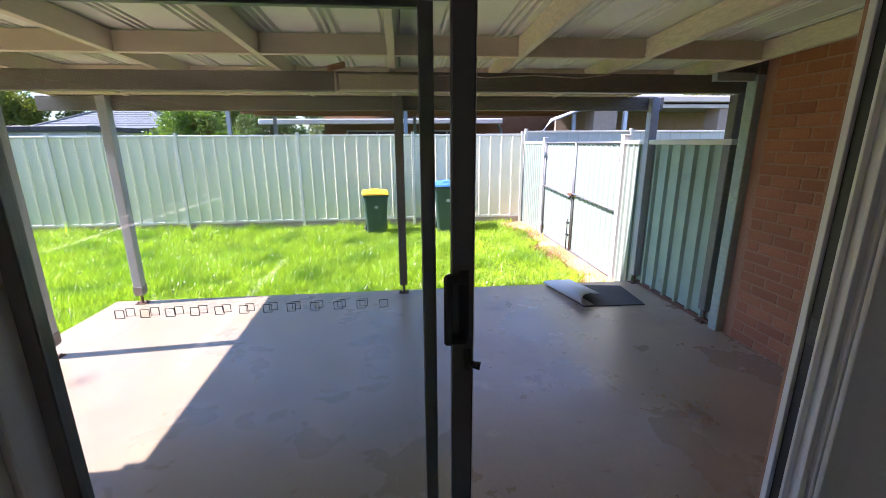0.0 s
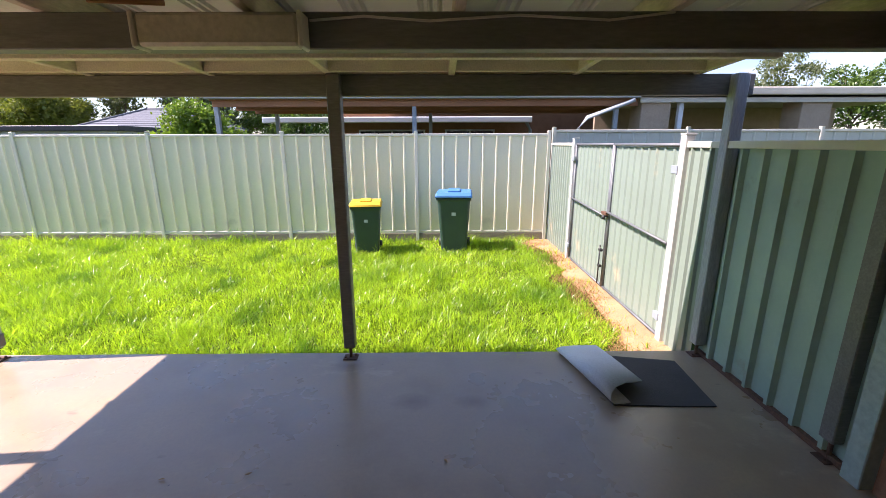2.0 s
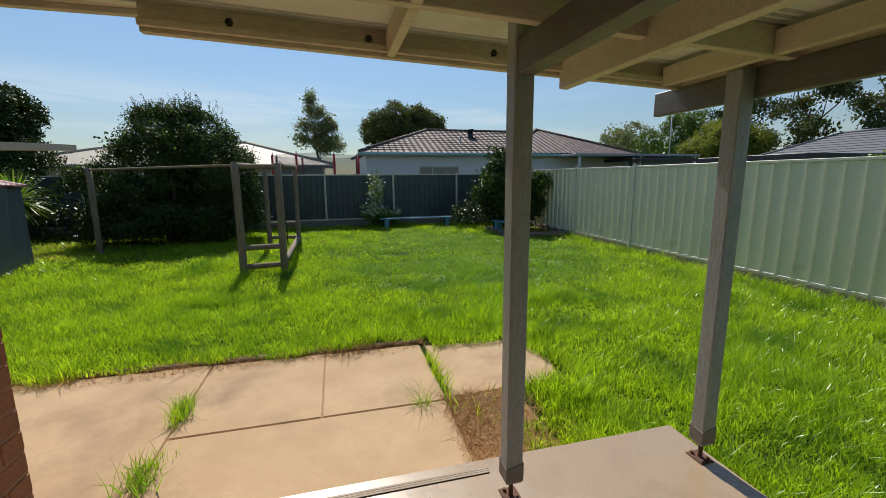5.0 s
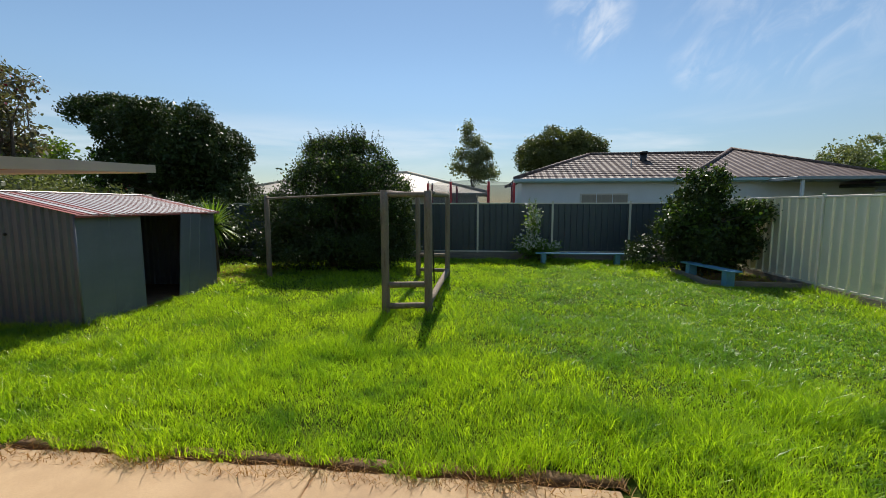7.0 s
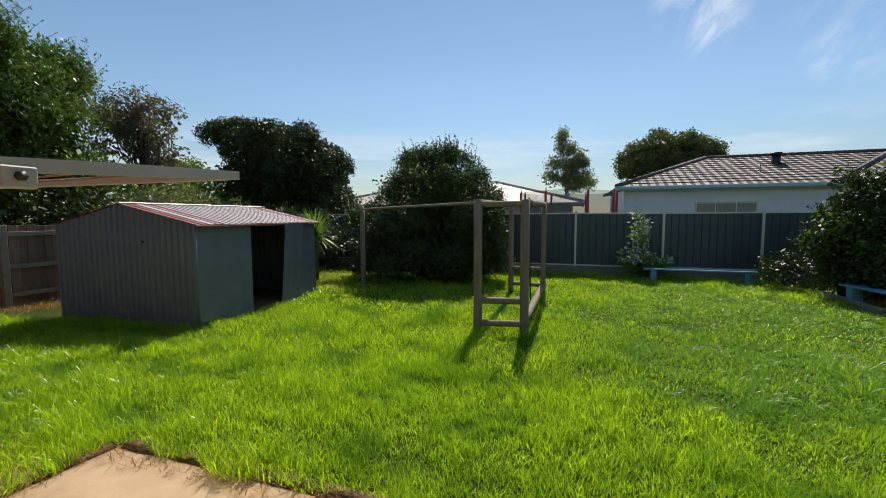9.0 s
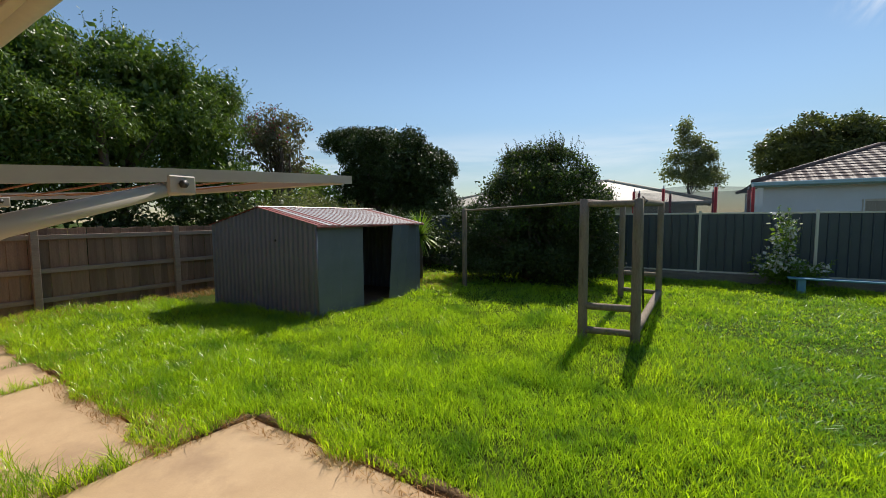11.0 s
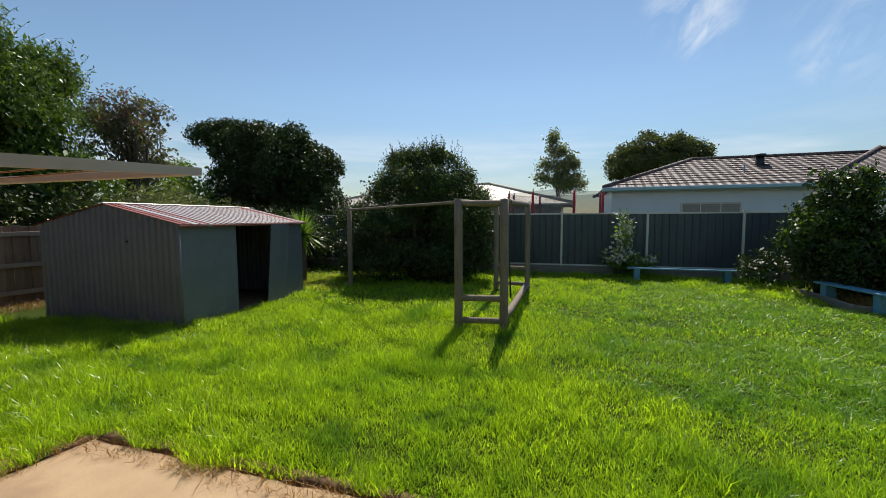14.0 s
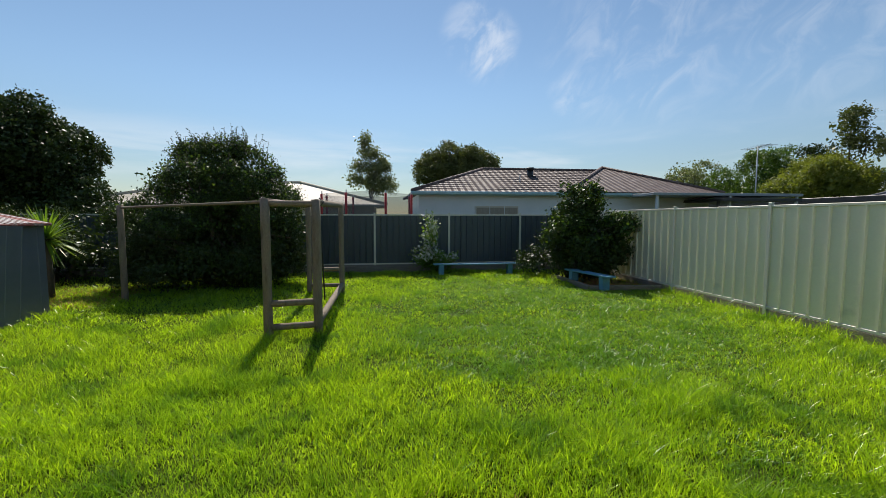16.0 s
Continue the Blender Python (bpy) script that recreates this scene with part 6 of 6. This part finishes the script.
ant = thing("tv_antenna", "thin pole with a television antenna", "antenna", (-26.0, 26.0, 2.6))
tube_part("pole", [(0, 0, -2.7), (0, 0, 3.6)], 0.035, GUTG, ant)
tube_part("boom", [(-0.9, 0, 3.5), (0.9, 0, 3.6)], 0.02, GUTG, ant)
for k in range(7):
    x = -0.8 + 0.26 * k
    tube_part("rod", [(x, -0.45 - 0.03 * k, 3.5 + 0.055 * (x + 0.9)), (x, 0.45 + 0.03 * k, 3.5 + 0.055 * (x + 0.9))], 0.012, GUTG, ant, seg=5)

# ================= lawn grass =================
def lawn_mask(x, y, rng):
    w = 0.05 * np.sin(x * 5.3 + y * 3.1) + 0.04 * np.sin(y * 9.7 - x * 4.1)
    ok = (x > -15.05) & (x < 3.60) & ~((x > 3.22 + 2 * w) & (rng.uniform(size=x.shape) < 0.93)) & (y > -8.62) & (y < 8.76)
    ok &= ~((x > -2.17) & (y < 4.19))
    ok &= ~((x > -4.29 + w) & (y > -1.50 + w) & (y < 3.06))
    ok &= ~((x > -4.10 + w) & (x < -3.14) & (y > 3.05) & (y < 4.05 + w))
    ok &= ~((x > -3.14) & (y > 2.9) & (y < 3.42 + 3 * w) & (x < -2.1) & (rng.uniform(size=x.shape) < 0.95))
    ok &= ~((y < -1.44 + w) & (x > -3.58 + 0.05 * (y + 2) + w) & (y > -4)) & ~((y <= -4) & (x > -3.70 + w))
    ok &= ~((x < -13.0) & (y < -3.6) & (rng.uniform(size=x.shape) < 0.8))
    ok &= ~((x < -11.3) & (y > 7.05) & (rng.uniform(size=x.shape) < 0.75))
    ok &= ~((x < -7.05) & (x > -10.5) & (y < -3.8) & (y > -6.9))
    return ok


def clover_zone(x, y):
    """How far a place lies inside the broad clover patch of the lawn: over 0 is inside."""
    wob = np.array([noise.noise((a * 0.5, b * 0.5, 14.0)) + 0.6 * noise.noise((a * 1.6, b * 1.6, 15.0)) for a, b in zip(x, y)])
    return 1.0 - np.hypot((x + 9.2) / 4.4, (y - 5.0) / 3.7) + 0.42 * wob


def blades_mesh(name, P, H, W, rng, material, lean=0.55):
    """Bent tapering blades standing at P."""
    n = len(P)
    comb = np.array([noise.noise((p[0] * 3.1, p[1] * 3.1, 21.0)) for p in P]) * 6.0
    a = comb + rng.normal(size=n) * 1.8
    d = np.stack([np.cos(a), np.sin(a), np.zeros(n)], 1)
    tw = rng.uniform(0, 2 * np.pi, n)
    s = np.stack([np.cos(tw), np.sin(tw), np.zeros(n)], 1)
    ln = (lean * rng.uniform(0.1, 1.3, n) * H)[:, None]
    up = np.array([0, 0, 1.0])
    mid = P + up * (H * 0.55)[:, None] + d * ln * 0.35
    tip = P + up * (H * rng.uniform(0.8, 1.0, n))[:, None] + d * ln
    w = W[:, None] * 0.5
    V = np.stack([P - s * w, P + s * w, mid + s * w * 0.85, mid - s * w * 0.85, tip], 1)
    me = bpy.data.meshes.new(name)
    me.vertices.add(n * 5)
    me.vertices.foreach_set("co", V.reshape(-1).astype(np.float32))
    base = np.arange(n, dtype=np.int32)[:, None] * 5
    q = (base + np.array([0, 1, 2, 3], dtype=np.int32)).reshape(-1)
    t = (base + np.array([3, 2, 4], dtype=np.int32)).reshape(-1)
    me.loops.add(n * 7)
    me.loops.foreach_set("vertex_index", np.concatenate([q, t]))
    me.polygons.add(n * 2)
    me.polygons.foreach_set("loop_start", np.concatenate([np.arange(n) * 4, n * 4 + np.arange(n) * 3]).astype(np.int32))
    me.polygons.foreach_set("loop_total", np.concatenate([np.full(n, 4), np.full(n, 3)]).astype(np.int32))
    me.update(calc_edges=True)
    me.materials.append(material)
    return me


def height_at(x, y):
    return np.array([lawn_height(a, b) for a, b in zip(x, y)])


def grow(name, label, boxes, hmin, hmax, wmin, wmax, material, seed, lean=0.55, mask=True, z=None, patch=False, kind="stuff", category="grass"):
    rng = np.random.default_rng(seed)
    X, Y = [], []
    for x0, x1, y0, y1, dens in boxes:
        n = int((x1 - x0) * (y1 - y0) * dens)
        X.append(rng.uniform(x0, x1, n))
        Y.append(rng.uniform(y0, y1, n))
    x, y = np.concatenate(X), np.concatenate(Y)
    if mask:
        k = lawn_mask(x, y, rng)
        x, y = x[k], y[k]
    zone = clover_zone(x, y) if mask else np.full(len(x), -1.0)
    if patch:
        k = zone > rng.uniform(-0.25, 0.75, len(x))
    else:
        k = (zone < rng.uniform(-0.1, 0.4, len(x))) | (rng.uniform(size=len(x)) < 0.62)
    x, y, zone = x[k], y[k], zone[k]
    tuft = 0.35 + 0.75 * np.clip(0.5 + np.array([noise.noise((a * 2.2, b * 2.2, 9.0)) for a, b in zip(x, y)]), 0, 1) + 0.75 * np.clip(0.45 + 1.1 * np.array([noise.noise((a * 8.5, b * 8.5, 5.0)) for a, b in zip(x, y)]), 0, 1)
    bunch = np.array([noise.noise((a * 1.15, b * 1.15, 33.0)) for a, b in zip(x, y)])
    H = rng.uniform(hmin, hmax, len(x)) * tuft * (1 + 1.5 * np.clip(bunch - 0.08, 0, 0.5) - 0.7 * np.clip(-bunch - 0.1, 0, 0.5))
    if not patch:
        H = H * (1.0 - 0.4 * np.clip(zone * 3, 0, 1))
    W = rng.uniform(wmin, wmax, len(x))
    zz = height_at(x, y) if z is None else np.full(len(x), z)
    P = np.stack([x, y, zz - 0.005], 1)
    ob = new(name, blades_mesh(name, P, H, W, rng, material, lean))
    tagged(ob, label, category, kind=kind)
    return ob


grow("lawn_grass", "long bright green lawn grass", [
    (-6.6, -3.9, -5.5, 6.0, 4900), (-3.9, -3.2, -8.6, -1.5, 4000), (-4.2, 3.6, 4.15, 6.4, 4900), (-3.9, -2.16, 3.05, 4.15, 4600),
    (-9.0, -6.6, -6.5, 8.7, 2600), (-6.6, -3.9, -8.6, -5.5, 2600), (-6.6, -4.2, 6.0, 8.76, 3400), (-4.2, 3.6, 6.4, 8.76, 3200)],
    0.035, 0.115, 0.0042, 0.009, GRASSM, 1, 0.95)
grow("lawn_grass", "long green grass at the back of the lawn", [(-15.05, -9.0, -8.6, 8.76, 1100)], 0.035, 0.10, 0.008, 0.016, GRASSM, 12, 1.2)
grow("lawn_grass", "tall seeding wisps of grass in the lawn", [(-9.0, -3.9, -6.5, 8.7, 90), (-4.2, 3.4, 4.15, 8.6, 90), (-4.6, -3.9, -1.8, 3.2, 260), (-2.2, 3.4, 4.15, 4.5, 260)], 0.11, 0.20, 0.003, 0.005, GRASSM, 13, 1.0)
grow("lawn_clover", "broad patch of low glossy clover in the lawn", [(-14.6, -8.5, 0.5, 8.7, 1300), (-8.5, -4.4, 0.5, 8.7, 2200)], 0.03, 0.06, 0.008, 0.016, CLOVER, 2, 1.8, patch=True, category="clover")
grow("lawn_grass", "tall unmown grass against the fence foot", [(-10.9, -3.0, 8.45, 8.74, 900), (-3.0, 1.6, 8.6, 8.74, 500)], 0.10, 0.22, 0.005, 0.010, GRASSM, 41, 0.9)
# grass in the path joints, tufts
grow("joint_grass", "grass tufts growing in the path joints", [(-3.95, -3.22, 2.93, 3.02, 2600), (-3.2, -2.9, 2.93, 3.02, 900), (-3.62, -3.22, 0.93, 1.01, 4200), (-3.50, -3.30, 0.89, 1.05, 2600), (-2.85, -2.58, 0.91, 1.04, 5200), (-2.95, -2.5, 0.86, 1.10, 600),
     (-3.38, -2.95, -1.68, -1.53, 5200), (-3.0, -2.45, -2.0, -1.55, 2600), (-2.95, -2.6, -2.7, -1.95, 1500), (-3.5, -3.3, -1.6, -1.53, 1200), (-3.65, -3.05, -4.18, -4.06, 3600), (-3.7, -3.3, -5.2, -5.1, 1200)], 0.06, 0.17, 0.004, 0.007, GRASSM, 3, 0.9, False, PATH_Z - 0.01)
grow("joint_grass", "wispy grass tuft at a path corner", [(-3.13, -3.04, 2.68, 2.82, 4200)], 0.08, 0.19, 0.003, 0.005, GRASSM, 31, 2.2, False, PATH_Z - 0.005)
grow("dry_grass", "dry straw patch beside the slab", [(-3.12, -2.16, 2.92, 3.5, 7500), (-2.9, -2.16, 3.45, 3.75, 1800), (-3.2, -2.2, 2.86, 2.95, 900)], 0.015, 0.05, 0.003, 0.006, STRAWM, 4, 3.0, False, -0.155, category="dry grass")
grow("dry_grass", "dry orange grass strip along the gate", [(3.12, 3.62, 4.2, 8.7, 2600), (2.6, 3.6, 8.0, 8.7, 900)], 0.02, 0.07, 0.004, 0.008, STRAWM, 5, 2.0, False, -0.15, category="dry grass")
grow("dry_grass", "dry grass fringe along the path edge", [(-4.30, -4.12, -1.5, 3.0, 1500), (-4.2, -3.5, -1.65, -1.42, 1400), (-3.75, -3.5, -4.2, -1.6, 1100), (-3.85, -3.65, -8.4, -4.2, 700)], 0.02, 0.07, 0.003, 0.006, STRAWM, 6, 2.2, False, -0.15, category="dry grass")
grow("dry_grass", "dry grass and weeds by the shed and garden bed", [(-13.0, -10.5, -6.5, -3.3, 600), (-13.5, -11.2, 7.1, 8.7, 1100), (-9, -3.5, -8.6, -7.7, 500)], 0.03, 0.12, 0.005, 0.012, STRAWM, 7, 1.4, False, -0.14, category="dry grass")

# ================= bricks of the house walls =================
bm = bmesh.new()
bm_box(bm, -0.115, 0.115, -0.012, 0.012, -0.038, 0.038, 0.004)
BR_FULL = finish(bm, "brick", BRICK)
bm = bmesh.new()
bm_box(bm, -0.052, 0.052, -0.012, 0.012, -0.038, 0.038, 0.004)
BR_HALF = finish(bm, "brick", BRICK)


def lay(length, rows, z0, place):
    """Stretcher bond: place(s, z) gives the pose at s along the wall."""
    for r in range(rows):
        s = 0.0
        first = r % 2
        while s < length - 0.05:
            if (s == 0 and first) or s + 0.23 > length:
                mesh, w = BR_HALF, 0.104
            else:
                mesh, w = BR_FULL, 0.23
            if s + w > length + 0.01:
                break
            o = shared("brick", mesh, house, place(s + w / 2, z0 + 0.086 * r) @ pose(random.uniform(-0.001, 0.001), random.uniform(-0.0015, 0.0015), 0, 0, 0, random.uniform(-0.3, 0.3)))
            s += w + 0.010


lay(1.76, 27, 0.044, lambda s, z: pose(WING_X + 0.009, 1.0 + s, z, 0, 0, 90))
lay(1.70, 14, 0.044, lambda s, z: pose(CORNER_X + 0.0 + s, WALL_Y - 0.009, z))
lay(0.90, 14, -0.128, lambda s, z: pose(CORNER_X + 0.009, WALL_Y - s, z, 0, 0, 90))
